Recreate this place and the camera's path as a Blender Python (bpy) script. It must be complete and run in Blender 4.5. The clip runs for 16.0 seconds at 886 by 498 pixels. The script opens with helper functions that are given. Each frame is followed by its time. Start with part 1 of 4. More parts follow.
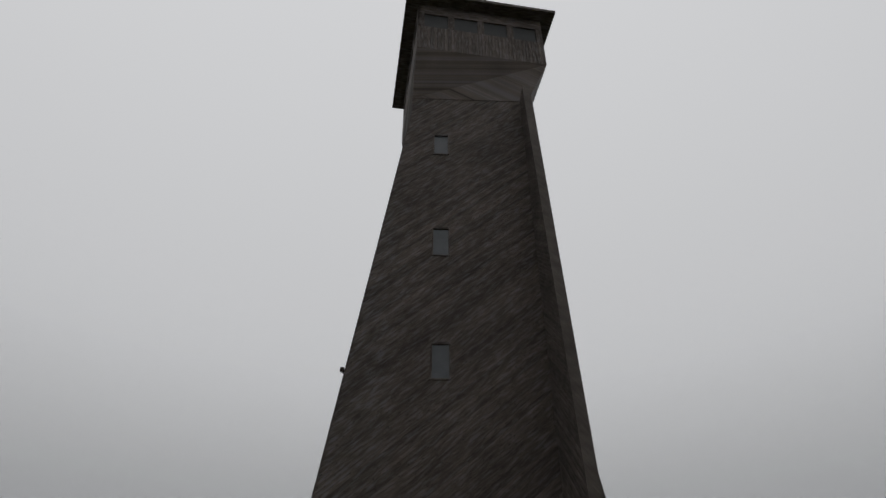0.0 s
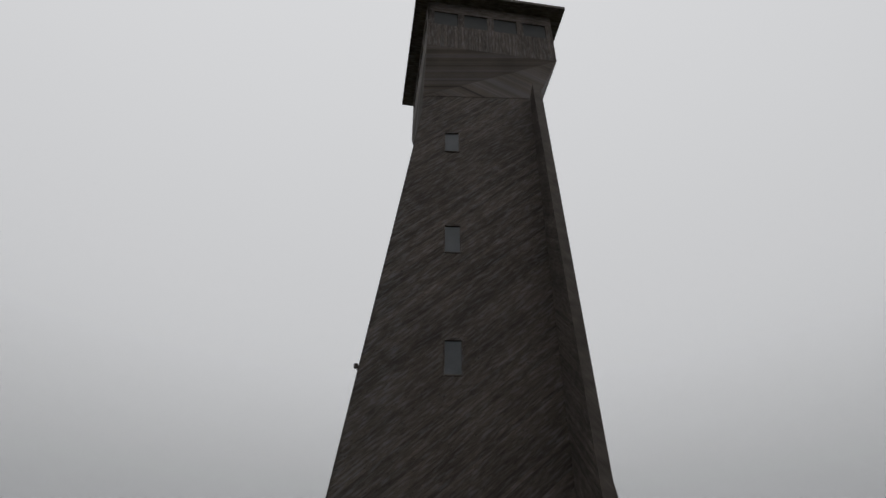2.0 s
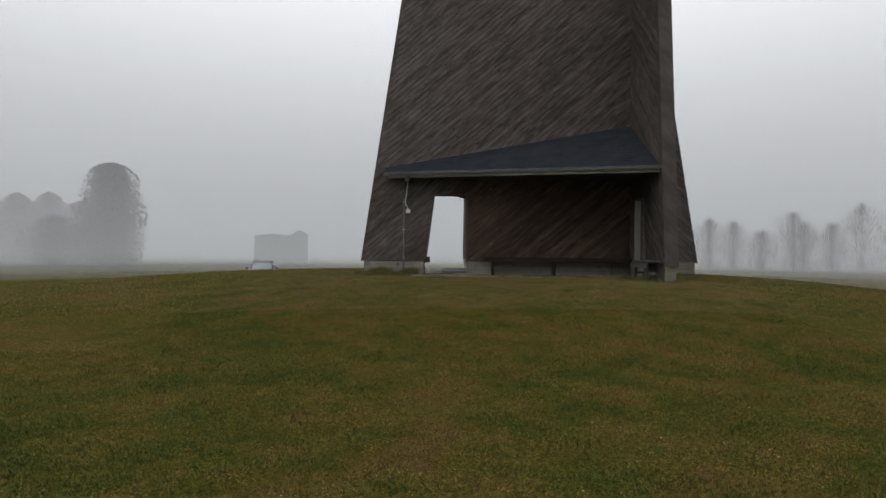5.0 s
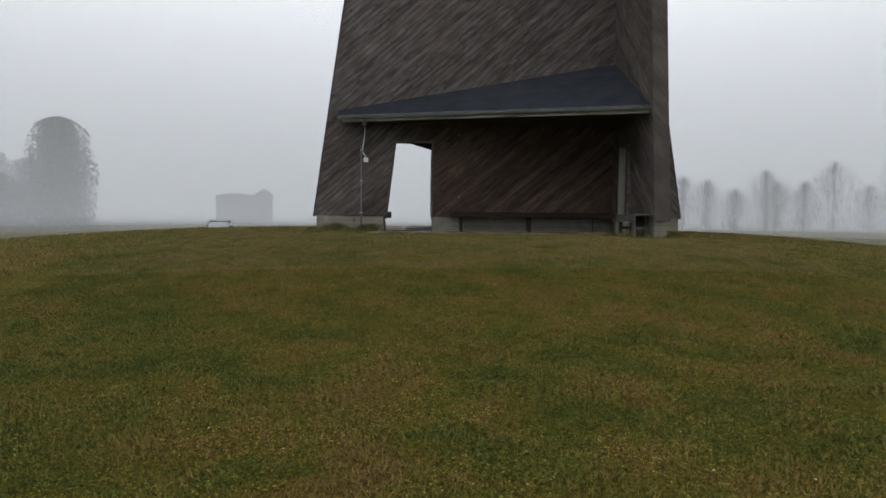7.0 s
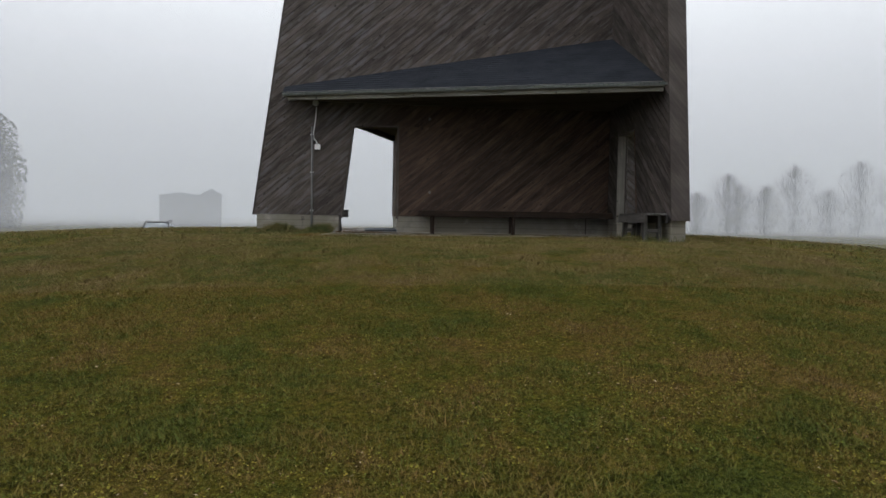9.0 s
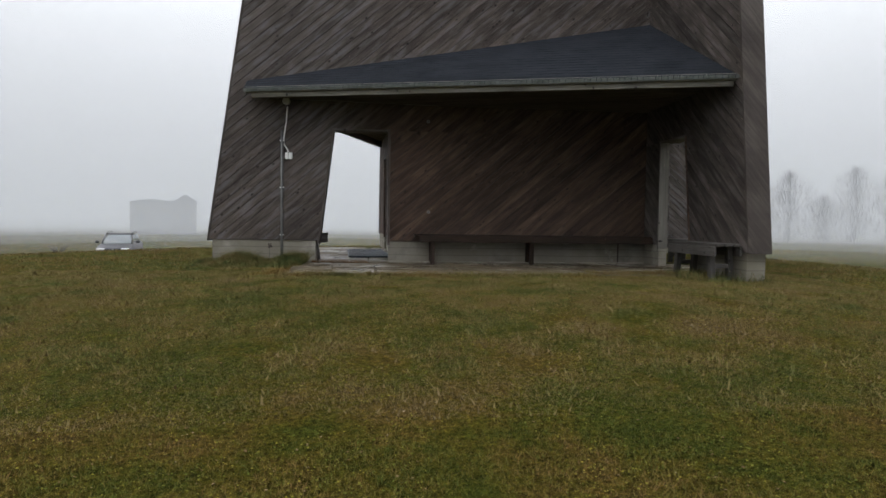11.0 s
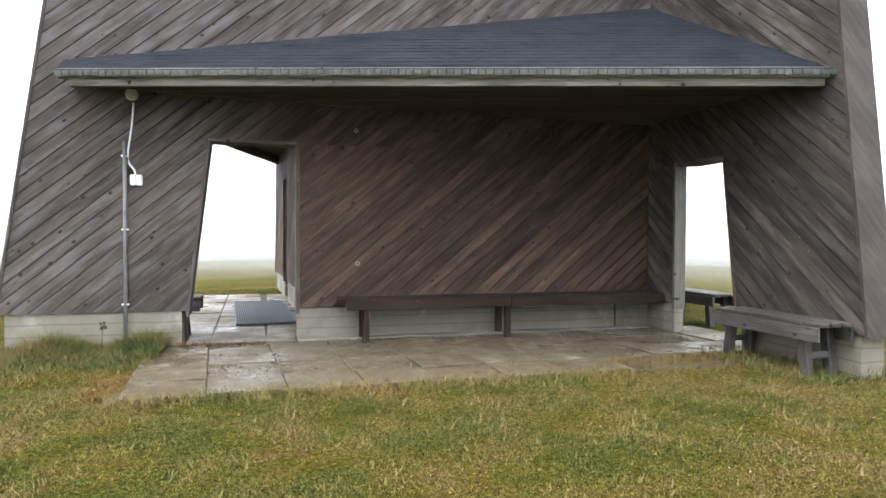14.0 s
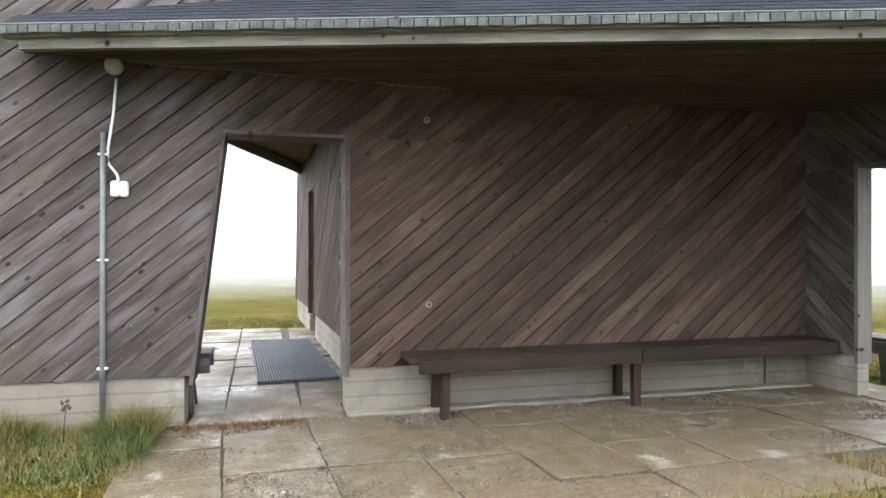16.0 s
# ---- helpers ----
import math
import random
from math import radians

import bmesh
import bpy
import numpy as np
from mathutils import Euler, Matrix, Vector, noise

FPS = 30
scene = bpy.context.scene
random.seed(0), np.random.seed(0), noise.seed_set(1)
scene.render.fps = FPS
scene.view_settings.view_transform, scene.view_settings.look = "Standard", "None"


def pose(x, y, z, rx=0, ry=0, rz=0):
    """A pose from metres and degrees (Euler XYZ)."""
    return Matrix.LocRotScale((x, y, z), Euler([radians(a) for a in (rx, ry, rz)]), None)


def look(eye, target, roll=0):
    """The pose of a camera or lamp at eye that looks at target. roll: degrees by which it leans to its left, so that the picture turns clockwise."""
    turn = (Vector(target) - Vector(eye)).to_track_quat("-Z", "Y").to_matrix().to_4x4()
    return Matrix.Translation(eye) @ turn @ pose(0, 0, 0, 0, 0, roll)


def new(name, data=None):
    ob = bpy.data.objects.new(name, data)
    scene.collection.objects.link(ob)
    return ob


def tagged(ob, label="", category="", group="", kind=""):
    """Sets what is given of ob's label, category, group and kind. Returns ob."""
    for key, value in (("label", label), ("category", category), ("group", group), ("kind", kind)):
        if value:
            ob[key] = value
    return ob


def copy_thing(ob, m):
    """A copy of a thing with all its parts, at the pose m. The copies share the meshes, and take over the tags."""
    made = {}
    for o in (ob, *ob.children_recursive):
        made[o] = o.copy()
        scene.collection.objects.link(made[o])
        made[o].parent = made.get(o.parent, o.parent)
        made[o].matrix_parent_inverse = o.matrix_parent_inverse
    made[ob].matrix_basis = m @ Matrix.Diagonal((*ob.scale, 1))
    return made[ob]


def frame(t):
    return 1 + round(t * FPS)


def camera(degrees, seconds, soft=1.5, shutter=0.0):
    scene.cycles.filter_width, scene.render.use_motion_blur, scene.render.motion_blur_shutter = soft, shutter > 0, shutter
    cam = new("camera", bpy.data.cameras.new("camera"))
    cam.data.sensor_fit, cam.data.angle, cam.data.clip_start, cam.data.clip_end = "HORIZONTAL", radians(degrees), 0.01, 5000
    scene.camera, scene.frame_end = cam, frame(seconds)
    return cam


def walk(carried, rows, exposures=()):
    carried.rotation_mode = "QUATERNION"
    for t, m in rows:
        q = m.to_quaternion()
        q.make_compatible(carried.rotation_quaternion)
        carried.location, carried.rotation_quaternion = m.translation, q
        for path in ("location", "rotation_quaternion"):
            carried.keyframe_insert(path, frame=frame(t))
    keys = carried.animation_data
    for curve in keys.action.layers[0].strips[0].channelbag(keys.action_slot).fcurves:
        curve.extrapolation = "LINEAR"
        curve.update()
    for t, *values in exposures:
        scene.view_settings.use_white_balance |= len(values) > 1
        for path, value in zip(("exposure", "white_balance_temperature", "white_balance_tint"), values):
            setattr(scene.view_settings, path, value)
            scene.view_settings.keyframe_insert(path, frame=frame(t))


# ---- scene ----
cam = camera(70.0, 16.0)
PATH = [
    (0, (0.559, -18.304, 0.651), (0.625, -16.7, 1.843), -0.0),
    (0.5, (0.552, -18.367, 0.64), (0.614, -16.79, 1.868), -0.1),
    (1, (0.526, -18.421, 0.63), (0.584, -16.869, 1.889), -0.0),
    (1.5, (0.468, -18.466, 0.619), (0.523, -16.921, 1.888), 0.3),
    (2, (0.375, -18.502, 0.615), (0.42, -16.887, 1.793), 0.3),
    (2.5, (0.259, -18.541, 0.615), (0.287, -16.723, 1.449), 1.1),
    (3, (0.133, -18.585, 0.625), (0.16, -16.61, 0.937), 1.0),
    (3.5, (0.021, -18.625, 0.634), (-0.02, -16.632, 0.793), 0.6),
    (4, (-0.03, -18.655, 0.645), (-0.109, -16.669, 0.865), 0.9),
    (4.5, (-0.048, -18.618, 0.641), (-0.138, -16.625, 0.791), 1.0),
    (5, (-0.038, -18.457, 0.621), (-0.108, -16.459, 0.632), 0.7),
    (7.5, (0.161, -15.886, 0.394), (0.192, -13.889, 0.284), 0.8),
    (8, (0.133, -15.245, 0.369), (0.184, -13.249, 0.264), 1.0),
    (8.5, (0.044, -14.552, 0.342), (0.162, -12.558, 0.249), 1.0),
    (9, (-0.057, -13.853, 0.34), (0.098, -11.862, 0.242), 0.9),
    (11.5, (-0.264, -10.535, 0.851), (-0.007, -8.553, 0.775), 0.7),
    (12, (-0.35, -9.874, 0.953), (-0.029, -7.901, 0.889), 0.6),
    (12.5, (-0.396, -9.271, 1.043), (-0.017, -7.308, 0.977), 0.6),
    (13, (-0.343, -8.708, 1.106), (0.186, -6.78, 1.053), 0.3),
    (13.5, (-0.312, -8.133, 1.179), (0.228, -6.208, 1.127), 0.3),
    (14, (-0.355, -7.607, 1.23), (0.185, -5.682, 1.188), 0.3),
    (14.5, (-0.407, -7.005, 1.233), (0.132, -5.08, 1.19), 0.1),
    (15, (-0.46, -6.426, 1.263), (0.07, -4.498, 1.24), 0.2),
    (15.5, (-0.522, -5.811, 1.317), (0.001, -3.881, 1.3), 0.0),
    (16, (-0.591, -5.309, 1.363), (-0.071, -3.378, 1.365), 0.1),
]
walk(cam, [(t, look(eye, aim, roll)) for t, eye, aim, roll in PATH],
     [(0.0, -1.03, 6500, 10), (2.4, -0.86, 6500, 10), (3.5, -0.34, 6500, 10), (4.5, -0.35, 6480, 10), (5.0, -0.06, 6450, 10), (7.5, 0.16, 6250, 10), (9.0, 0.20, 6250, 10),
      (11.5, 0.46, 6300, 10), (12.0, 0.62, 6300, 10), (12.5, 1.02, 6250, 10), (13.5, 1.80, 6150, 10), (14.5, 2.19, 6100, 10), (16.0, 2.36, 6100, 10)])

# ---- world and light ----
world = bpy.data.worlds.new("overcast_sky")
scene.world = world
world.use_nodes = True
wn, wl = world.node_tree.nodes, world.node_tree.links
sky = wn.new("ShaderNodeTexSky")
sky.sky_type = "NISHITA"
sky.sun_disc = False
sky.sun_elevation, sky.sun_rotation = radians(66), radians(243)
sky.air_density, sky.dust_density = 1.0, 6.0
haze = wn.new("ShaderNodeMix")
haze.data_type = "RGBA"
haze.inputs[0].default_value = 0.93
# overcast dome: brighter towards the zenith, as (1 + 2 sin h) / 3
dome_co, dome_z, dome_up, dome_sum, dome = (wn.new(k) for k in ("ShaderNodeTexCoord", "ShaderNodeSeparateXYZ", "ShaderNodeMath", "ShaderNodeMath", "ShaderNodeMix"))
wl.new(dome_co.outputs["Generated"], dome_z.inputs[0])
dome_up.operation, dome_sum.operation = "MAXIMUM", "MULTIPLY_ADD"
dome_up.inputs[1].default_value = 0.0
wl.new(dome_z.outputs[2], dome_up.inputs[0])
dome_sum.inputs[1].default_value, dome_sum.inputs[2].default_value = 0.52, 0.80
wl.new(dome_up.outputs[0], dome_sum.inputs[0])
dome.data_type, dome.blend_type = "RGBA", "MULTIPLY"
dome.inputs[0].default_value = 1.0
dome.inputs[6].default_value = (12.2, 12.3, 12.5, 1)
wl.new(dome_sum.outputs[0], dome.inputs[7])
wl.new(dome.outputs[2], haze.inputs[7])
wl.new(sky.outputs[0], haze.inputs[6])
wl.new(haze.outputs[2], wn["Background"].inputs[0])
wn["Background"].inputs[1].default_value = 0.09

sun_data = bpy.data.lights.new("sun", "SUN")
sun_data.energy, sun_data.angle, sun_data.color = 0.5, radians(40), (1.0, 0.97, 0.93)
sun = new("sun", sun_data)
sun.matrix_world = look((-14, -8, 40), (2, 0, 0))

# ---- materials ----


def material(name, rough=0.8, metal=0.0, spec=0.4):
    m = bpy.data.materials.new(name)
    m.use_nodes = True
    b = m.node_tree.nodes["Principled BSDF"]
    b.inputs["Roughness"].default_value = rough
    b.inputs["Metallic"].default_value = metal
    b.inputs["Specular IOR Level"].default_value = spec
    return m, m.node_tree.nodes, m.node_tree.links, b


def ramp(nodes, stops):
    r = nodes.new("ShaderNodeValToRGB")
    e = r.color_ramp.elements
    while len(e) < len(stops):
        e.new(0.5)
    for item, (p, c) in zip(e, stops):
        item.position, item.color = p, (*c, 1)
    return r


def noisy(name, dark, light, scale, rough=0.85, bump=0.3, detail=6.0, fine=None, metal=0.0, spec=0.4, dist=0.02):
    """A two-scale mottled material in object space."""
    m, n, l, b = material(name, rough, metal, spec)
    co = n.new("ShaderNodeTexCoord")
    big, small = n.new("ShaderNodeTexNoise"), n.new("ShaderNodeTexNoise")
    big.inputs["Scale"].default_value, small.inputs["Scale"].default_value = scale, fine or scale * 14
    big.inputs["Detail"].default_value = small.inputs["Detail"].default_value = detail
    l.new(co.outputs["Object"], big.inputs["Vector"])
    l.new(co.outputs["Object"], small.inputs["Vector"])
    mix = n.new("ShaderNodeMath")
    mix.operation = "MULTIPLY_ADD"
    mix.inputs[1].default_value = 0.45
    l.new(small.outputs["Fac"], mix.inputs[0])
    half = n.new("ShaderNodeMath")
    half.operation = "MULTIPLY"
    half.inputs[1].default_value = 0.55
    l.new(big.outputs["Fac"], half.inputs[0])
    l.new(half.outputs[0], mix.inputs[2])
    r = ramp(n, [(0.34, dark), (0.66, light)])
    l.new(mix.outputs[0], r.inputs[0])
    l.new(r.outputs[0], b.inputs["Base Color"])
    bp = n.new("ShaderNodeBump")
    bp.inputs["Strength"].default_value, bp.inputs["Distance"].default_value = bump, dist
    l.new(small.outputs["Fac"], bp.inputs["Height"])
    l.new(bp.outputs[0], b.inputs["Normal"])
    return m


def wood(name, tones, rough=0.75, knots=True, patch=0.20, dry_shaded=None, blue=0.0):
    """Weathered sawn timber: the grain runs along U, every board has its own tone."""
    m, n, l, b = material(name, rough, 0, 0.3)
    uv = n.new("ShaderNodeUVMap")
    stretch = n.new("ShaderNodeMapping")
    stretch.inputs["Scale"].default_value = (1.3, 75, 1)
    l.new(uv.outputs[0], stretch.inputs[0])
    grain = n.new("ShaderNodeTexNoise")
    grain.inputs["Scale"].default_value, grain.inputs["Detail"].default_value = 1.6, 8
    grain.inputs["Distortion"].default_value = 0.6
    grain.inputs["Roughness"].default_value = 0.74
    l.new(stretch.outputs[0], grain.inputs["Vector"])
    info, geo = n.new("ShaderNodeObjectInfo"), n.new("ShaderNodeNewGeometry")
    add = n.new("ShaderNodeMath")
    l.new(info.outputs["Random"], add.inputs[0])
    l.new(geo.outputs["Random Per Island"], add.inputs[1])
    fract = n.new("ShaderNodeMath")
    fract.operation = "FRACT"
    l.new(add.outputs[0], fract.inputs[0])
    # weather stains over the whole wall
    co = n.new("ShaderNodeTexCoord")
    stain = n.new("ShaderNodeTexNoise")
    stain.inputs["Scale"].default_value, stain.inputs["Detail"].default_value = 0.7, 4
    l.new(co.outputs["Object"], stain.inputs["Vector"])
    a1 = n.new("ShaderNodeMath")
    a1.operation = "MULTIPLY_ADD"
    a1.inputs[1].default_value = 0.115
    l.new(fract.outputs[0], a1.inputs[0])
    a0 = n.new("ShaderNodeMath")
    a0.operation = "MULTIPLY"
    a0.inputs[1].default_value = 0.66
    l.new(grain.outputs["Fac"], a0.inputs[0])
    l.new(a0.outputs[0], a1.inputs[2])
    # blotches along each board
    bm_ = n.new("ShaderNodeMapping")
    bm_.inputs["Scale"].default_value = (2.2, 11, 1)
    l.new(uv.outputs[0], bm_.inputs[0])
    blotch = n.new("ShaderNodeTexNoise")
    blotch.inputs["Scale"].default_value, blotch.inputs["Detail"].default_value = 1.0, 5
    l.new(bm_.outputs[0], blotch.inputs["Vector"])
    a15 = n.new("ShaderNodeMath")
    a15.operation = "MULTIPLY_ADD"
    a15.inputs[1].default_value = 0.42
    l.new(blotch.outputs["Fac"], a15.inputs[0])
    l.new(a1.outputs[0], a15.inputs[2])
    a2 = n.new("ShaderNodeMath")
    a2.operation = "MULTIPLY_ADD"
    a2.inputs[1].default_value = patch
    l.new(stain.outputs["Fac"], a2.inputs[0])
    l.new(a15.outputs[0], a2.inputs[2])
    r = ramp(n, tones)
    l.new(a2.outputs[0], r.inputs[0])
    colour = r.outputs[0]
    if blue:
        # blue-grey weathering
        bmask = ramp(n, [(0.5, (0, 0, 0)), (0.64, (blue, blue, blue))])
        l.new(blotch.outputs["Fac"], bmask.inputs[0])
        bmix = n.new("ShaderNodeMix")
        bmix.data_type = "RGBA"
        bmix.inputs[7].default_value = (0.108, 0.113, 0.123, 1)
        l.new(bmask.outputs[0], bmix.inputs[0])
        l.new(colour, bmix.inputs[6])
        colour = bmix.outputs[2]
    if dry_shaded:
        # boards kept dry under the canopy stay redder than the bleached ones outside; their darker tone also holds
        # canopy shade
        r2 = ramp(n, dry_shaded)
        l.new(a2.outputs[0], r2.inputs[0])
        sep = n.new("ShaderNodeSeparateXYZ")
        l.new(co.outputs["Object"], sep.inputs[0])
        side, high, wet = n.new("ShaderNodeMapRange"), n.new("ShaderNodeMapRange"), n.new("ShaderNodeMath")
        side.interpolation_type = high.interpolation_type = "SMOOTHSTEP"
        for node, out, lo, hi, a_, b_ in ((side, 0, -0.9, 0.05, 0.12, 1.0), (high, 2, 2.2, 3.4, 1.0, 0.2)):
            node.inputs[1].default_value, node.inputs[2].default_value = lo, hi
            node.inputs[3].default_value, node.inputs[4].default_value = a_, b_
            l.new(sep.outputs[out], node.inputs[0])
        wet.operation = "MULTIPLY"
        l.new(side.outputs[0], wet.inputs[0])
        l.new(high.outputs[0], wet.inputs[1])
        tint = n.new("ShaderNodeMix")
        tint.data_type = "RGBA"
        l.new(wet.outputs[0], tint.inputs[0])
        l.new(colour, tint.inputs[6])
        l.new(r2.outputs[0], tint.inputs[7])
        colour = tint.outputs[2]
    if knots:
        spots = n.new("ShaderNodeTexVoronoi")
        spots.inputs["Scale"].default_value, spots.inputs["Randomness"].default_value = 1.0, 1.0
        km = n.new("ShaderNodeMapping")
        km.inputs["Scale"].default_value = (5.0, 7.6, 1)
        l.new(uv.outputs[0], km.inputs[0])
        l.new(km.outputs[0], spots.inputs["Vector"])
        kr = ramp(n, [(0.10, (1, 1, 1)), (0.14, (0, 0, 0))])
        l.new(spots.outputs["Distance"], kr.inputs[0])
        kmix = n.new("ShaderNodeMix")
        kmix.data_type = "RGBA"
        kmix.inputs[7].default_value = (0.012, 0.009, 0.007, 1)
        l.new(kr.outputs[0], kmix.inputs[0])
        l.new(colour, kmix.inputs[6])
        colour = kmix.outputs[2]
        # a few pale torn knots
        pale = n.new("ShaderNodeTexVoronoi")
        pm = n.new("ShaderNodeMapping")
        pm.inputs["Scale"].default_value, pm.inputs["Location"].default_value = (1.5, 4.0, 1), (3.3, 1.7, 0)
        l.new(uv.outputs[0], pm.inputs[0])
        l.new(pm.outputs[0], pale.inputs["Vector"])
        pr = ramp(n, [(0.04, (1, 1, 1)), (0.06, (0, 0, 0))])
        l.new(pale.outputs["Distance"], pr.inputs[0])
        pmix = n.new("ShaderNodeMix")
        pmix.data_type = "RGBA"
        pmix.inputs[7].default_value = (0.34, 0.27, 0.2, 1)
        l.new(pr.outputs[0], pmix.inputs[0])
        l.new(colour, pmix.inputs[6])
        colour = pmix.outputs[2]
    l.new(colour, b.inputs["Base Color"])
    bp = n.new("ShaderNodeBump")
    bp.inputs["Strength"].default_value, bp.inputs["Distance"].default_value = 0.5, 0.006
    l.new(grain.outputs["Fac"], bp.inputs["Height"])
    l.new(bp.outputs[0], b.inputs["Normal"])
    return m


OUT_TONES = [(0.53, (0.018, 0.0145, 0.0122)), (0.64, (0.049, 0.0400, 0.0342)), (0.78, (0.105, 0.089, 0.0785)), (0.93, (0.24, 0.214, 0.195))]
CLAD = wood("weathered_cladding", OUT_TONES, dry_shaded=[(0.53, (0.011, 0.0072, 0.0050)), (0.64, (0.035, 0.0207, 0.0136)), (0.78, (0.083, 0.0520, 0.0355)), (0.93, (0.18, 0.135, 0.102))], blue=0.55)
CLAD_OUT = wood("bleached_cladding", OUT_TONES, blue=0.5)
TRIM = wood("grey_green_trim_timber", [(0.5, (0.10, 0.095, 0.078)), (0.72, (0.235, 0.226, 0.192)), (0.95, (0.36, 0.347, 0.30))])
POST = wood("pale_post_timber", [(0.5, (0.07, 0.065, 0.055)), (0.72, (0.14, 0.132, 0.113)), (0.95, (0.22, 0.208, 0.18))])
SEAT = wood("dark_bench_timber", [(0.5, (0.006, 0.004, 0.0026)), (0.72, (0.027, 0.0158, 0.0098)), (0.95, (0.068, 0.042, 0.027))], 0.85)
OLD = wood("bleached_bench_timber", [(0.52, (0.02, 0.018, 0.016)), (0.7, (0.058, 0.053, 0.048)), (0.92, (0.135, 0.127, 0.118))], 0.55)
# fin face under the canopy: OUT_TONES lowered, partly to hold the canopy's shade
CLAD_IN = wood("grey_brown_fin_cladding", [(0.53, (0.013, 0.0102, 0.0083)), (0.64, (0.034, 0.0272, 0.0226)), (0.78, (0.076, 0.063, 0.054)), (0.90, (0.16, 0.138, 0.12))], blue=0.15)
SOFFIT = wood("dark_soffit_boards", [(0.52, (0.024, 0.0200, 0.0172)), (0.7, (0.058, 0.0490, 0.0425)), (0.92, (0.11, 0.095, 0.084))], knots=False)
FIN_END = wood("fin_end_boards", [(0.45, (0.026, 0.021, 0.0178)), (0.62, (0.052, 0.0430, 0.0372)), (0.85, (0.098, 0.084, 0.074))], knots=False, patch=0.1)
CARCASS = noisy("dark_timber_carcass", (0.03, 0.024, 0.02), (0.06, 0.048, 0.04), 2.0)


def layered(name, dark, light, soil, pale, rough, marks=False):
    """Concrete with mottling, soil stains, pale lime patches and, on cast walls, the marks of the shuttering boards."""
    m, n, l, b = material(name, rough, 0, 0.45)
    co = n.new("ShaderNodeTexCoord")
    tex = []
    for s_, d_ in ((1.2, 8), (2.1, 9), (5.0 if marks else 9.0, 8), (70.0 if marks else 48.0, 5)):
        t_ = n.new("ShaderNodeTexNoise")
        t_.inputs["Scale"].default_value, t_.inputs["Detail"].default_value, t_.inputs["Roughness"].default_value = s_, d_, 0.62
        l.new(co.outputs["Object"], t_.inputs["Vector"])
        tex.append(t_)
    base = ramp(n, [(0.38, dark), (0.62, light)])
    l.new(tex[2].outputs["Fac"], base.inputs[0])
    colour = base.outputs[0]
    info = n.new("ShaderNodeObjectInfo")
    tone = n.new("ShaderNodeMapRange")
    tone.inputs[3].default_value, tone.inputs[4].default_value = 0.75, 1.2
    l.new(info.outputs["Random"], tone.inputs[0])
    vary = n.new("ShaderNodeMix")
    vary.data_type, vary.blend_type = "RGBA", "MULTIPLY"
    vary.inputs[0].default_value = 1.0
    l.new(colour, vary.inputs[6])
    l.new(tone.outputs[0], vary.inputs[7])
    colour = vary.outputs[2]
    for src, lo, hi, tint in ((tex[0], 0.36 if marks else 0.34, 0.54 if marks else 0.50, soil), (tex[1], 0.61 if not marks else 0.63, 0.70 if not marks else 0.72, pale)):
        mask = ramp(n, [(lo, (0, 0, 0)), (hi, (0.85, 0.85, 0.85))])
        l.new(src.outputs["Fac"], mask.inputs[0])
        mx = n.new("ShaderNodeMix")
        mx.data_type = "RGBA"
        mx.inputs[7].default_value = (*tint, 1)
        l.new(mask.outputs[0], mx.inputs[0])
        l.new(colour, mx.inputs[6])
        colour = mx.outputs[2]
    grit = ramp(n, [(0.36, (0.45, 0.45, 0.45)), (0.5, (0.95, 0.95, 0.95)), (0.66, (1.5, 1.48, 1.42))])
    l.new(tex[3].outputs["Fac"], grit.inputs[0])
    gm = n.new("ShaderNodeMix")
    gm.data_type, gm.blend_type = "RGBA", "MULTIPLY"
    gm.inputs[0].default_value = 0.12 if marks else 1.0
    l.new(colour, gm.inputs[6])
    l.new(grit.outputs[0], gm.inputs[7])
    colour = gm.outputs[2]
    height = tex[3].outputs["Fac"]
    if marks:
        wave = n.new("ShaderNodeTexWave")
        wave.bands_direction = "Z"
        wave.inputs["Scale"].default_value, wave.inputs["Distortion"].default_value = 2.5, 0.6
        l.new(co.outputs["Object"], wave.inputs["Vector"])
        line = ramp(n, [(0.0, (0.5, 0.5, 0.5)), (0.07, (1, 1, 1))])
        l.new(wave.outputs["Fac"], line.inputs[0])
        mk = n.new("ShaderNodeMix")
        mk.data_type, mk.blend_type = "RGBA", "MULTIPLY"
        mk.inputs[0].default_value = 0.6
        l.new(colour, mk.inputs[6])
        l.new(line.outputs[0], mk.inputs[7])
        colour = mk.outputs[2]
    l.new(colour, b.inputs["Base Color"])
    wet = n.new("ShaderNodeMapRange")
    wet.inputs[1].default_value, wet.inputs[2].default_value = 0.35, 0.65
    wet.inputs[3].default_value, wet.inputs[4].default_value = max(0.12, rough - 0.3), min(1.0, rough + 0.3)
    l.new(tex[0].outputs["Fac"], wet.inputs[0])
    l.new(wet.outputs[0], b.inputs["Roughness"])
    bp = n.new("ShaderNodeBump")
    bp.inputs["Strength"].default_value, bp.inputs["Distance"].default_value = (0.4 if marks else 0.9), 0.008
    l.new(height, bp.inputs["Height"])
    l.new(bp.outputs[0], b.inputs["Normal"])
    return m


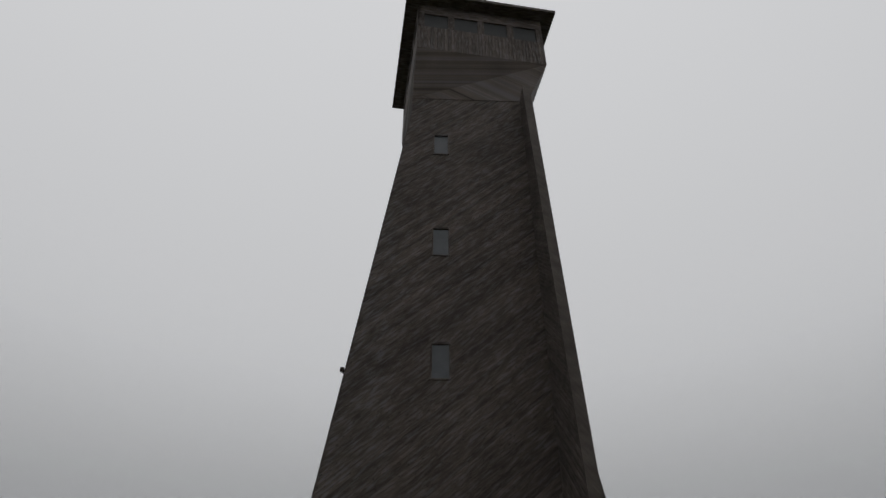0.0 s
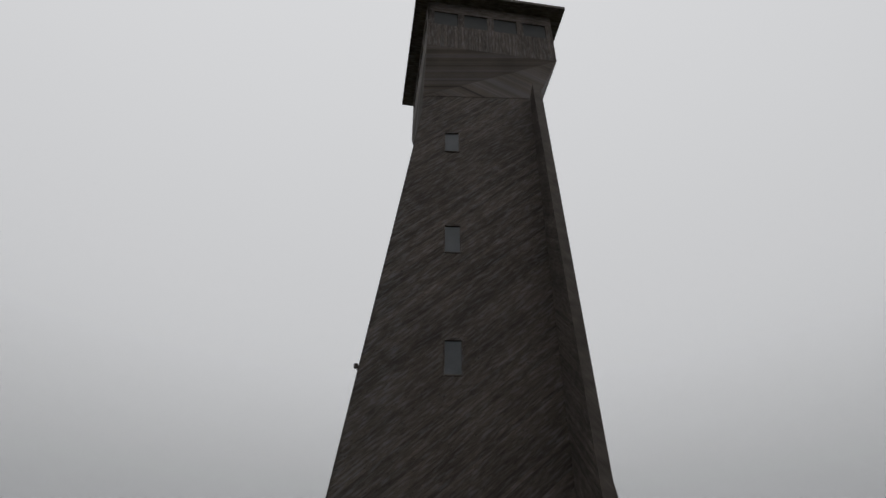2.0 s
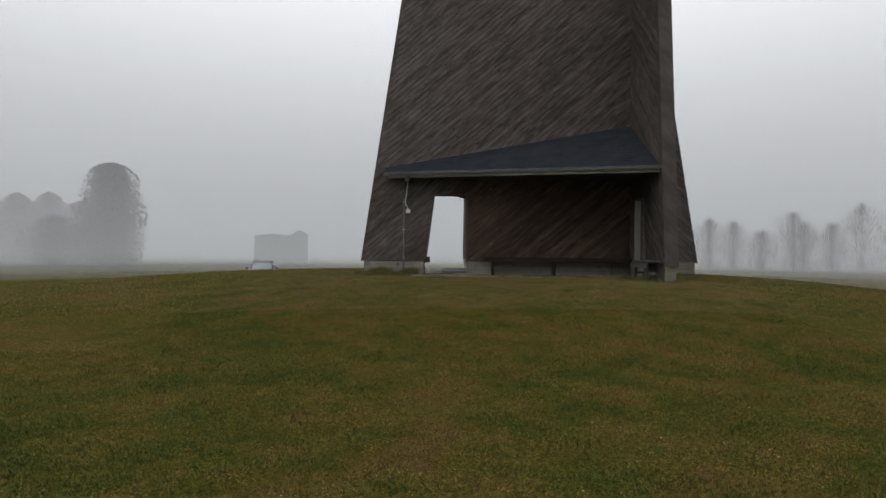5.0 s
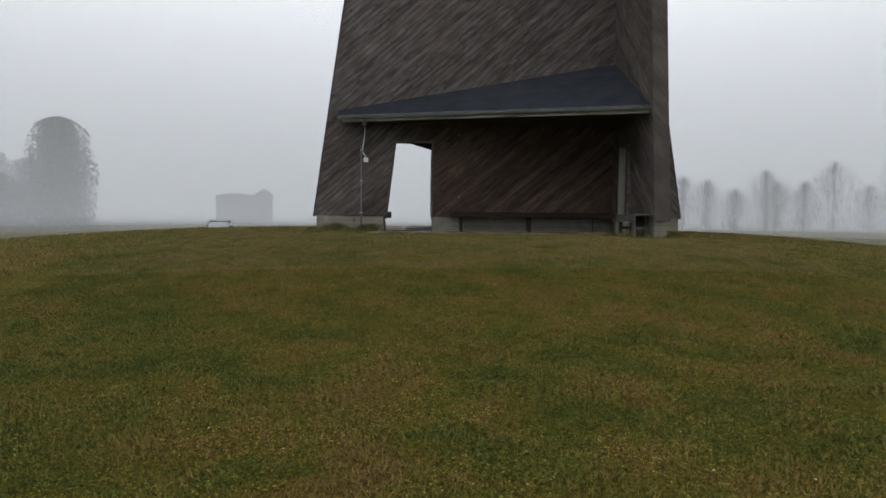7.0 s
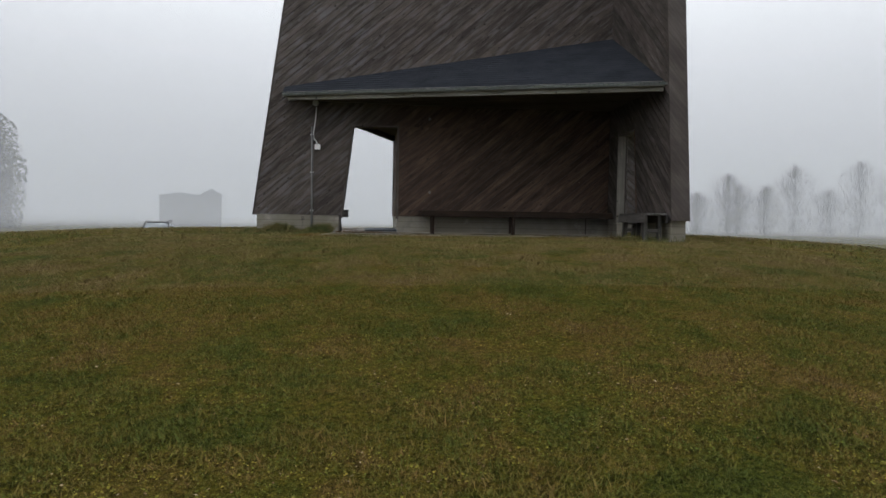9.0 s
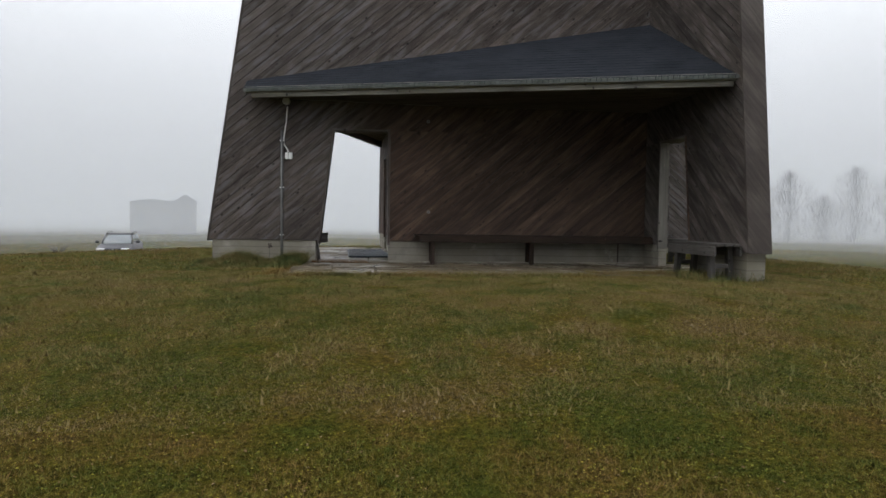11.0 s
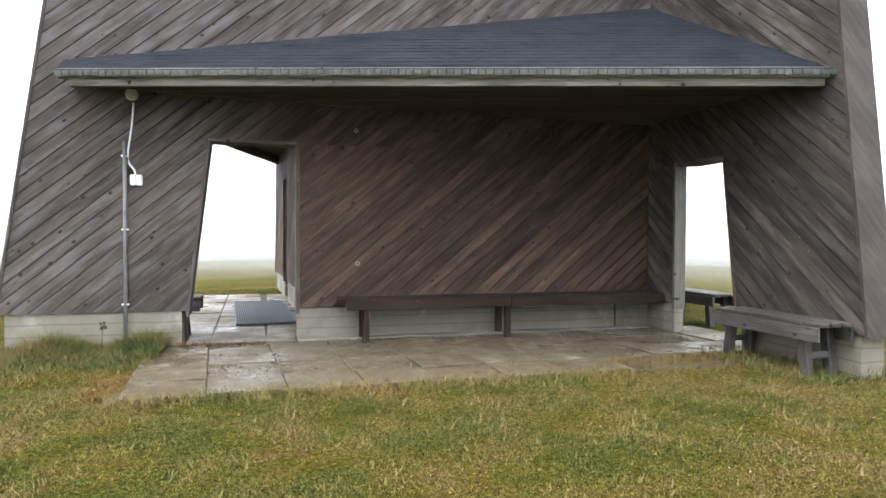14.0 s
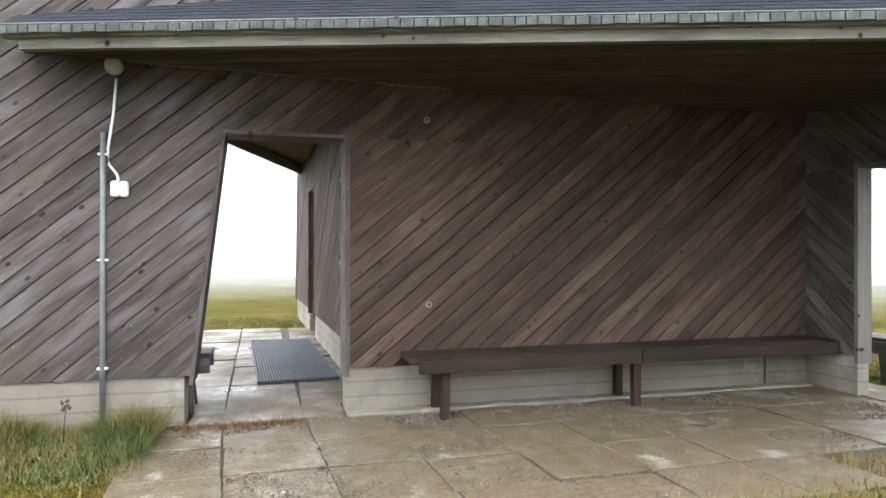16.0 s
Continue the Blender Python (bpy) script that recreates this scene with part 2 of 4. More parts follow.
CONCRETE = layered("cast_concrete", (0.17, 0.158, 0.128), (0.27, 0.255, 0.215), (0.185, 0.168, 0.13), (0.33, 0.318, 0.28), 0.85, True)
PAVER = layered("wet_concrete_paver", (0.06, 0.05, 0.034), (0.18, 0.16, 0.122), (0.09, 0.067, 0.036), (0.29, 0.275, 0.24), 0.5)
GRATE_STEEL = noisy("blue_grey_grating_steel", (0.055, 0.066, 0.076), (0.11, 0.125, 0.14), 4.0, 0.6, 0.1, metal=0.3)
SHINGLE = noisy("blue_black_bitumen_shingle", (0.010, 0.0115, 0.0150), (0.028, 0.032, 0.040), 2.5, 0.9, 0.5, fine=180, dist=0.004, spec=0.12)
MOSS = noisy("mossy_drip_edge", (0.035, 0.042, 0.036), (0.12, 0.13, 0.115), 9.0, 0.9, 0.5)
ZINC = noisy("galvanised_steel", (0.13, 0.135, 0.135), (0.24, 0.245, 0.24), 3.0, 0.6, 0.1, metal=0.3)
PLASTIC = noisy("white_plastic", (0.72, 0.72, 0.70), (0.82, 0.82, 0.80), 6.0, 0.45, 0.05)
GLASSY = noisy("dusty_dark_glass", (0.05, 0.055, 0.06), (0.085, 0.092, 0.10), 2.0, 0.4, 0.02, spec=0.4)
CABIN_GLASS = noisy("dark_cabin_glass", (0.018, 0.019, 0.020), (0.032, 0.033, 0.034), 2.0, 0.5, 0.02, spec=0.3)

# ---- mesh helpers ----


def mesh_of(name, verts, faces, mat, uvs=None):
    me = bpy.data.meshes.new(name)
    me.from_pydata(verts, [], faces)
    if uvs is not None:
        layer = me.uv_layers.new(name="UVMap")
        layer.data.foreach_set("uv", np.asarray(uvs, dtype=np.float32).ravel())
    me.materials.append(mat)
    return me


def put(name, me, parent=None, label=""):
    ob = new(name, me)
    if parent is not None:
        ob.parent = parent
    if label:
        ob["label"] = label
    return ob


def part(name, bm, mat, parent, label=""):
    """Links a bmesh as one mesh object under a thing or a part."""
    me = bpy.data.meshes.new(name)
    bm.normal_update()
    bm.to_mesh(me)
    bm.free()
    me.materials.append(mat)
    return put(name, me, parent, label)


def thing(name, label, category, group="", kind="", m=None):
    ob = new(name)
    ob.empty_display_size = 0.2
    if m is not None:
        ob.matrix_world = m
    return tagged(ob, label, category, group, kind)


def box_bm(bm, a, b, bevel=0.0, m=None):
    """A box between two corners, its long edges bevelled, with the grain along its longest side."""
    a, b = Vector(a), Vector(b)
    made = bmesh.ops.create_cube(bm, size=1.0)["verts"]
    bmesh.ops.scale(bm, vec=b - a, verts=made)
    bmesh.ops.translate(bm, vec=(a + b) / 2, verts=made)
    if bevel:
        edges = list({e for v in made for e in v.link_edges})
        made = list({v for f in bmesh.ops.bevel(bm, geom=edges, offset=bevel, segments=1, affect="EDGES")["faces"] for v in f.verts} | {v for v in made if v.is_valid})
    layer = bm.loops.layers.uv.get("UVMap") or bm.loops.layers.uv.new("UVMap")
    size = b - a
    axis = max(range(3), key=lambda i: size[i])
    others = [i for i in range(3) if i != axis]
    shift = random.random() * 30
    for f in {f for v in made for f in v.link_faces}:
        for lp in f.loops:
            c = lp.vert.co
            lp[layer].uv = (c[axis] + shift, c[others[0]] + c[others[1]] + shift)
    if m is not None:
        bmesh.ops.transform(bm, matrix=m, verts=made)
    return bm


def box(name, a, b, mat, parent, bevel=0.004, label="", m=None):
    return part(name, box_bm(bmesh.new(), a, b, bevel, m), mat, parent, label)


def rod(name, points, radius, mat, parent, label="", sides=8):
    """A round bar along a line of points."""
    bm = bmesh.new()
    rings = []
    pts = [Vector(p) for p in points]
    for i, p in enumerate(pts):
        d = (pts[min(i + 1, len(pts) - 1)] - pts[max(i - 1, 0)]).normalized()
        q = d.to_track_quat("Z", "Y")
        r = radius[i] if isinstance(radius, (list, tuple)) else radius
        rings.append([bm.verts.new(p + q @ Vector((r * math.cos(k * math.tau / sides), r * math.sin(k * math.tau / sides), 0))) for k in range(sides)])
    for ra, rb in zip(rings, rings[1:]):
        for k in range(sides):
            f = bm.faces.new((ra[k], ra[(k + 1) % sides], rb[(k + 1) % sides], rb[k]))
            f.smooth = True
    bm.faces.new(rings[0][::-1])
    bm.faces.new(rings[-1])
    return part(name, bm, mat, parent, label)


def clip(poly, nx, ny, c):
    """The part of a convex polygon where nx*x + ny*y <= c."""
    out = []
    for (x0, y0), (x1, y1) in zip(poly, poly[1:] + poly[:1]):
        d0, d1 = nx * x0 + ny * y0 - c, nx * x1 + ny * y1 - c
        if d0 <= 0:
            out.append((x0, y0))
        if d0 * d1 < 0:
            k = d0 / (d0 - d1)
            out.append((x0 + k * (x1 - x0), y0 + k * (y1 - y0)))
    return out


def prism(poly, place, low, high, grain=(1, 0), shift=(0, 0)):
    """Vertices, faces and UVs of a polygon in wall coordinates raised from depth low to high. place(u, v, depth) gives the point."""
    n = len(poly)
    verts = [tuple(place(u, v, high)) for u, v in poly] + [tuple(place(u, v, low)) for u, v in poly]
    faces = [tuple(range(n)), tuple(range(2 * n - 1, n - 1, -1))] + [(i, i + n, (i + 1) % n + n, (i + 1) % n) for i in range(n)]
    gu, gv = grain

    def uv(i):
        u, v = poly[i % n]
        return (u * gu + v * gv + shift[0], -u * gv + v * gu + shift[1] + (0.05 if i >= n else 0))
    return verts, faces, [uv(i) for f in faces for i in f]


def strips(outer, hole, angle, width, gap, offset=0.0):
    """Cuts a convex wall into parallel boards and takes the opening out of them; yields one polygon for each piece of board."""
    c, s = math.cos(angle), math.sin(angle)
    vals = [-u * s + v * c for u, v in outer]
    first, last = math.floor((min(vals) - offset) / width), math.ceil((max(vals) - offset) / width)
    for i in range(first, last + 1):
        a, b = offset + i * width, offset + (i + 1) * width - gap
        left = clip(clip(outer, -s, c, b), s, -c, -a)
        pieces = []
        if hole and len(left) > 2:
            inside = left
            for (x0, y0), (x1, y1) in hole:
                nx_, ny_ = y1 - y0, x0 - x1
                inside = clip(inside, nx_, ny_, nx_ * x0 + ny_ * y0) if len(inside) > 2 else []
            if len(inside) > 2:
                for (x0, y0), (x1, y1) in hole:
                    nx_, ny_ = y1 - y0, x0 - x1
                    k = nx_ * x0 + ny_ * y0
                    pieces.append(clip(left, -nx_, -ny_, -k))
                    left = clip(left, nx_, ny_, k)
                    if len(left) < 3:
                        break
                left = []
        pieces.append(left)
        for q in pieces:
            area = sum(x0 * y1 - x1 * y0 for (x0, y0), (x1, y1) in zip(q, q[1:] + q[:1])) / 2 if len(q) > 2 else 0
            if abs(area) > 0.0004:
                yield q


def cladding(parent, outer, place, low, high, hole=None, angle=radians(40), width=0.128, gap=0.010, name="board", separate=True, mat=None, offset=0.0, jitter=0.003, seed=0):
    rng = random.Random(seed)
    allv, allf, allu = [], [], []
    g = (math.cos(angle), math.sin(angle))
    for poly in strips(outer, hole, angle, width, gap, offset):
        shift, lift = (rng.uniform(0, 60), rng.uniform(0, 9)), rng.uniform(-jitter, jitter)
        verts, faces, uvs = prism(poly, place, low, high + lift, g, shift)
        if separate:
            put(name, mesh_of(name, verts, faces, mat or CLAD, uvs), parent)
        else:
            allf += [tuple(k + len(allv) for k in q) for q in faces]
            allv += verts
            allu += uvs
    if not separate:
        return tagged(put("cladding", mesh_of("cladding", allv, allf, mat or CLAD, allu), parent), kind="stuff")


def solid(name, zones, place, low, high, mat, parent, label="", grain=(0, 1)):
    verts, faces, uvs = [], [], []
    for poly in zones:
        v, f, u = prism(poly, place, low, high, grain, (7.7 * len(parent.children), 3.1 * len(parent.children)))
        faces += [tuple(k + len(verts) for k in q) for q in f]
        verts += v
        uvs += u
    return put(name, mesh_of(name, verts, faces, mat, uvs), parent, label)


# ---- ground ----
SIDE, THICK, TOP = 5.0, 0.3, 22.5


def smooth(a, b, x):
    k = min(1, max(0, (x - a) / (b - a)))
    return k * k * (3 - 2 * k)


def ground_z(x, y):
    r = math.hypot((x - 2.2) * (0.74 if x < 2.2 else 1.0), y - 1.5)
    dip = 1 - 0.5 * smooth(2, 12, y) * (1 - smooth(4, 9, -x)) * (1 - smooth(6, 13, x))
    z = -0.022 - 0.77 * smooth(5.6, 15.5, r) - dip * (0.07 * max(0, min(r, 33) - 17) - 0.95 * smooth(34, 60, r))
    return z + 0.035 * noise.noise((x * 0.35, y * 0.35, 0)) * smooth(5, 9, r) + 0.012 * noise.noise((x * 1.7, y * 1.7, 3)) * smooth(4.5, 7, r)


def patches(n, l):
    """Where the sward is green (low) and where it is dry (high): broad patches broken up by tufts."""
    co = n.new("ShaderNodeTexCoord")
    total = None
    for scale, detail, weight in ((0.42, 3, 0.80), (1.7, 4, 0.85), (9.0, 5, 0.75)):
        t = n.new("ShaderNodeTexNoise")
        t.inputs["Scale"].default_value, t.inputs["Detail"].default_value, t.inputs["Roughness"].default_value = scale, detail, 0.6
        l.new(co.outputs["Object"], t.inputs["Vector"])
        a = n.new("ShaderNodeMath")
        a.operation = "MULTIPLY_ADD"
        a.inputs[1].default_value, a.inputs[2].default_value = weight, 0.5 - 0.5 * 2.40
        l.new(t.outputs["Fac"], a.inputs[0])
        if total is not None:
            l.new(total, a.inputs[2])
        total = a.outputs[0]
    return co, total


def lawn_material():
    m, n, l, b = material("mown_autumn_turf", 0.95, 0, 0.03)
    co, dry = patches(n, l)
    fine, speck = n.new("ShaderNodeTexNoise"), n.new("ShaderNodeTexNoise")
    for t, s, d in ((fine, 34, 6), (speck, 130, 3)):
        t.inputs["Scale"].default_value, t.inputs["Detail"].default_value = s, d
        t.inputs["Roughness"].default_value = 0.7
        l.new(co.outputs["Object"], t.inputs["Vector"])
    r1 = ramp(n, [(0.12, (0.033, 0.043, 0.0070)), (0.36, (0.043, 0.049, 0.0080)), (0.52, (0.063, 0.056, 0.0090)), (0.70, (0.079, 0.057, 0.0135)), (0.92, (0.074, 0.050, 0.019))])
    l.new(dry, r1.inputs[0])
    shade = ramp(n, [(0.34, (0.25, 0.25, 0.25)), (0.5, (0.9, 0.9, 0.85)), (0.66, (1.9, 1.8, 1.6))])
    l.new(fine.outputs["Fac"], shade.inputs[0])
    mx = n.new("ShaderNodeMix")
    mx.data_type, mx.blend_type = "RGBA", "MULTIPLY"
    mx.inputs[0].default_value = 0.8
    l.new(r1.outputs[0], mx.inputs[6])
    l.new(shade.outputs[0], mx.inputs[7])
    dots = ramp(n, [(0.36, (0.4, 0.4, 0.4)), (0.52, (1, 1, 1)), (0.66, (1.8, 1.7, 1.4))])
    l.new(speck.outputs["Fac"], dots.inputs[0])
    my = n.new("ShaderNodeMix")
    my.data_type, my.blend_type = "RGBA", "MULTIPLY"
    my.inputs[0].default_value = 0.7
    l.new(mx.outputs[2], my.inputs[6])
    l.new(dots.outputs[0], my.inputs[7])
    l.new(my.outputs[2], b.inputs["Base Color"])
    bp = n.new("ShaderNodeBump")
    bp.inputs["Strength"].default_value, bp.inputs["Distance"].default_value = 1.0, 0.03
    l.new(fine.outputs["Fac"], bp.inputs["Height"])
    l.new(bp.outputs[0], b.inputs["Normal"])
    return m


TURF = lawn_material()


def axis_steps(centre):
    near = np.linspace(-24, 24, 161)
    far = 24 * 1.16 ** np.arange(1, 19)
    return np.concatenate((-far[::-1], near, far)) + centre


gx, gy = axis_steps(1.0), axis_steps(-4.0)
gverts = [(x, y, ground_z(x, y)) for y in gy for x in gx]
nx = len(gx)
gfaces = [(j * nx + i, j * nx + i + 1, (j + 1) * nx + i + 1, (j + 1) * nx + i) for j in range(len(gy) - 1) for i in range(nx - 1)]
gheights = np.array([v[2] for v in gverts]).reshape(len(gy), nx)


def turf_z(xs, ys):
    """Height of the ground sheet itself at many places."""
    i = np.clip(np.searchsorted(gx, xs) - 1, 0, nx - 2)
    j = np.clip(np.searchsorted(gy, ys) - 1, 0, len(gy) - 2)
    a, b = (xs - gx[i]) / (gx[i + 1] - gx[i]), (ys - gy[j]) / (gy[j + 1] - gy[j])
    return (gheights[j, i] * (1 - a) + gheights[j, i + 1] * a) * (1 - b) + (gheights[j + 1, i] * (1 - a) + gheights[j + 1, i + 1] * a) * b


ground = put("ground", mesh_of("ground", gverts, gfaces, TURF))
for f in ground.data.polygons:
    f.use_smooth = True
tagged(ground, "patchy green and brown mown grass on a low hill", "grass", kind="structure")

# ---- the tower ----
tower = thing("observation_tower", "tall weathered brown timber observation tower with four flared fins", "tower")


def turned(k):
    c = Matrix.Translation((SIDE / 2, SIDE / 2, 0))
    return c @ Matrix.Rotation(radians(90 * k), 4, "Z") @ c.inverted()


# outer end of each fin: offset at the plinth and at the neck
FIN = {0: (-3.06, -0.03), 1: (-3.30, -0.755), 2: (-3.32, -0.03), 3: (-3.06, -0.03)}
# opening in each fin: inner jamb, outer jamb at the lintel and at the ground, lintel height
OPENING = {0: (0.0, -0.96, -1.24, 2.30), 1: (-0.60, -1.47, -1.76, 2.15), 2: (0.0, -0.96, -1.24, 2.30), 3: (0.30, -0.50, -0.50, 2.34)}


# height at which the flare of each fin runs out
NECK = {0: 21.3, 1: TOP, 2: 20.6, 3: TOP}


def build_wing(k):
    jr, jlt, jlb, h = OPENING[k]
    neck = NECK[k]
    m = turned(k)
    if k == 3:
        # the passage side stands back from the corner and swings slightly outwards
        m = Matrix.Translation((0.22, 0.3, 0)) @ Matrix.Rotation(radians(2.5), 4, "Z") @ Matrix.Translation((0, -0.3, 0)) @ m

    def base(z):
        return FIN[k][0] + min(1.0, (z - 0.37) / (neck - 0.37)) * (FIN[k][1] - FIN[k][0])

    def jl(z):
        return jlb + (jlt - jlb) * z / h

    def front(u, v, d):
        return m @ Vector((u, -d, v))

    def back(u, v, d):
        return m @ Vector((u, THICK + d, v))
    edge, low = SIDE - THICK, 0.37
    panel = [(base(low), low), (jl(low), low), (jlt, h), (base(h), h)]
    neck_line = [(base(TOP), TOP)] + ([(base(neck), neck)] if neck < TOP else [])
    over = [(base(h), h), (edge, h), (edge, TOP)] + neck_line
    cut = jr + (0.26 if k == 1 else 0.0)
    wall = solid("wall", [panel, over, [(cut, low), (edge, low), (edge, h), (cut, h)]], front, -THICK + 0.022, -0.022, CARCASS, tower)
    if k == 1:
        solid("wall", [[(jr, low), (cut, low), (cut, h), (jr, h)]], front, -THICK + 0.022, -0.16, CARCASS, tower)
    outer = [(base(low), low), (edge, low), (edge, TOP)] + neck_line
    hole = [((jr, h), (jlt, h)), ((jlt, h), (jl(low), low)), ((jr, low), (jr, h))]
    hole_out = [((cut, h), (jlt, h)), hole[1], ((cut, low), (cut, h))]
    # CLAD on the passage side (k 3) brings its shade in as darker tones
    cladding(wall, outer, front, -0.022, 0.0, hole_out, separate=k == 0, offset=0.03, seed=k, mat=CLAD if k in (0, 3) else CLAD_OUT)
    outer_in = [(base(low), low), (0, low), (0, TOP)] + neck_line
    cladding(wall, outer_in, back, -0.022, 0.0, hole, separate=k == 1, offset=0.05, seed=k + 10, mat=CLAD_IN if k == 1 else CLAD_OUT)
    # sloping board that closes the end of the fin
    lowp, highp = (base(low), low - 0.02), (base(neck), neck)
    end = [(lowp[0] - 0.03, lowp[1]), (lowp[0], lowp[1]), highp, (highp[0] - 0.03, highp[1])]
    solid("end_board", [end], front, -THICK - 0.015, 0.015, FIN_END, tower)
    # concrete plinth
    for a_, b_ in ((base(0.37) + 0.06, jlb - 0.02), (cut + 0.006, edge + 0.02)):
        zone = [(a_, -0.9), (b_, -0.9), (b_, 0.365), (a_, 0.365)]
        solid("plinth", [zone], front, -THICK + 0.02, -0.02, CONCRETE, tower, "grey board-marked concrete plinth")
    if k == 1:
        solid("plinth", [[(jr + 0.02, -0.9), (cut, -0.9), (cut, 0.365), (jr + 0.02, 0.365)]], front, -THICK + 0.02, -0.15, CONCRETE, tower, "pale concrete post foot")
    # boards that line the opening
    lining = POST if k == 1 else CLAD_OUT
    solid("jamb", [[(jr - 0.012, 0.30), (jr + 0.03, 0.30), (jr + 0.03, h + 0.03), (jr - 0.012, h + 0.03)]], front, -THICK - 0.012, -0.15 if k == 1 else 0.014, lining, tower)
    solid("jamb", [[(jl(0.3) - 0.02, 0.30), (jl(0.3) + 0.01, 0.30), (jlt + 0.01, h), (jlt - 0.02, h)]], front, -THICK - 0.012, 0.008, CLAD, tower)
    solid("lintel", [[(jlt - 0.02, h - 0.014), (jr - 0.012, h - 0.014), (jr - 0.012, h + 0.014), (jlt - 0.02, h + 0.014)]], front, -THICK - 0.012, 0.008, CLAD_OUT, tower, "", (1, 0))


for k in range(4):
    build_wing(k)

# canopy roofs in the four corners between the fins
EAVE_Z = 2.65


def build_canopy(k):
    reach = -2.88 if k == 0 else -2.35
    A_, B_, C_, D_ = (-2.42 if k == 0 else -2.1, 0.0), (-2.38 if k == 0 else -2.06, -0.35 if k == 0 else -0.10), (4.70, reach), (4.70, 0.0)
    m = turned(k) @ Matrix.Translation((0, 0, 0.0 if k == 0 else 0.14))
    tip = 0.085 if k == 0 else 0.0  # the eave climbs towards the fin
    run = (Vector(C_) - Vector(B_)).length
    e = (Vector(C_) - Vector(B_)).normalized()
    nrm = Vector((-e.y, e.x))
    apex_d = (Vector(D_) - Vector(B_)).dot(nrm)
    rise = (4.36 - 2.845) / apex_d

    def frame_pt(u, v, d):
        p = Vector(B_) + e * u + nrm * v
        return m @ Vector((p.x, p.y, 2.815 + tip * (1 - u / run) + rise * v + d))

    def local(p):
        q = Vector(p) - Vector(B_)
        return (q.dot(e), q.dot(nrm))
    quad = [local(A_), local(B_), local(C_), local(D_)]
    over = 0.05
    quad[1] = (quad[1][0], -over)
    quad[2] = (quad[2][0], -over)
    roof = solid("canopy_roof", [quad[::-1]], frame_pt, -0.05, 0.0, SHINGLE, tower, "blue-black bitumen shingle canopy roof")
    # shingle tabs
    verts, faces = [], []
    rng = random.Random(k)
    v0, row = -over, 0
    while v0 < quad[3][1]:
        u0 = quad[0][0] - 0.4 + (row % 2) * 0.16
        while u0 < quad[2][0] + 0.2:
            tab = [(u0 + 0.006, v0 + 0.14), (u0 + 0.006, v0 + 0.03), (u0 + 0.05, v0), (u0 + 0.27, v0), (u0 + 0.314, v0 + 0.03), (u0 + 0.314, v0 + 0.14)]
            for a, b in zip(quad[::-1], quad[::-1][1:] + quad[::-1][:1]):
                ex, ey = b[0] - a[0], b[1] - a[1]
                sgn = 1 if ex * (quad[1][1] * 0 + 0.9 - a[1]) - ey * (5.0 - a[0]) < 0 else -1
                if len(tab) > 2:
                    tab = clip(tab, -ey * sgn * -1 * -1, ex * sgn, (-ey * a[0] + ex * a[1]) * sgn)
            if len(tab) > 2:
                lift = 0.006 + rng.uniform(-0.001, 0.001)
                f0 = len(verts)
                vv, ff, _ = prism(tab, lambda u, v, d, v0=v0: frame_pt(u, v, d - 0.05 * (v - v0)), 0.0, lift)
                verts += vv
                faces += [tuple(i + f0 for i in q) for q in ff]
            u0 += 0.32
        v0 += 0.125
        row += 1
    tagged(put("shingles", mesh_of("shingles", verts, faces, SHINGLE), roof), kind="stuff")
    # mossy drip edge with its small teeth
    length = quad[2][0]
    teeth_v, teeth_f = [], []
    u0 = 0.0
    while u0 < length - 0.02:
        w = rng.uniform(0.062, 0.086)
        vv, ff, _ = prism([(u0 + 0.004, -0.062), (u0 + w, -0.062), (u0 + w, -0.05), (u0 + 0.004, -0.05)], frame_pt, -0.044 - rng.uniform(0, 0.008), 0.002)
        f0 = len(teeth_v)
        teeth_v += vv
        teeth_f += [tuple(i + f0 for i in q) for q in ff]
        u0 += w + 0.006
    tagged(put("drip_edge", mesh_of("drip_edge", teeth_v, teeth_f, MOSS), roof, "mossy green serrated shingle edge"), kind="stuff")
    # stepped fascia boards

    def flat(u, v, d):
        p = Vector(B_) + e * u + nrm * v
        return m @ Vector((p.x, p.y, d + tip * (1 - u / run)))
    solid("fascia", [[(0.0, -0.02), (length - 0.01, -0.02), (length - 0.01, 0.05), (0.0, 0.05)]], flat, EAVE_Z + 0.072, EAVE_Z + 0.165, TRIM, roof, "grey-green weathered fascia board", (1, 0))
    solid("fascia", [[(0.10, 0.025), (length - 0.03, 0.025), (length - 0.03, 0.08), (0.10, 0.08)]], flat, EAVE_Z, EAVE_Z + 0.085, TRIM, roof, "grey-green weathered fascia board", (1, 0))
    # boarded soffit
    soffit = [(A_[0] + 0.06, -0.01), (B_[0] + 0.12, B_[1] + 0.06), (4.69, reach + 0.1), (4.69, -0.01)]
    cladding(roof, soffit, lambda u, v, d: m @ Vector((u, v, EAVE_Z + 0.125 - d + 0.05 * min(1, max(0, (0.9 - u) / 3.0)))), 0.0, 0.02, mat=SOFFIT, angle=math.atan2(e.y, e.x), width=0.12, separate=False, seed=k)


for k in range(4):
    build_canopy(k)


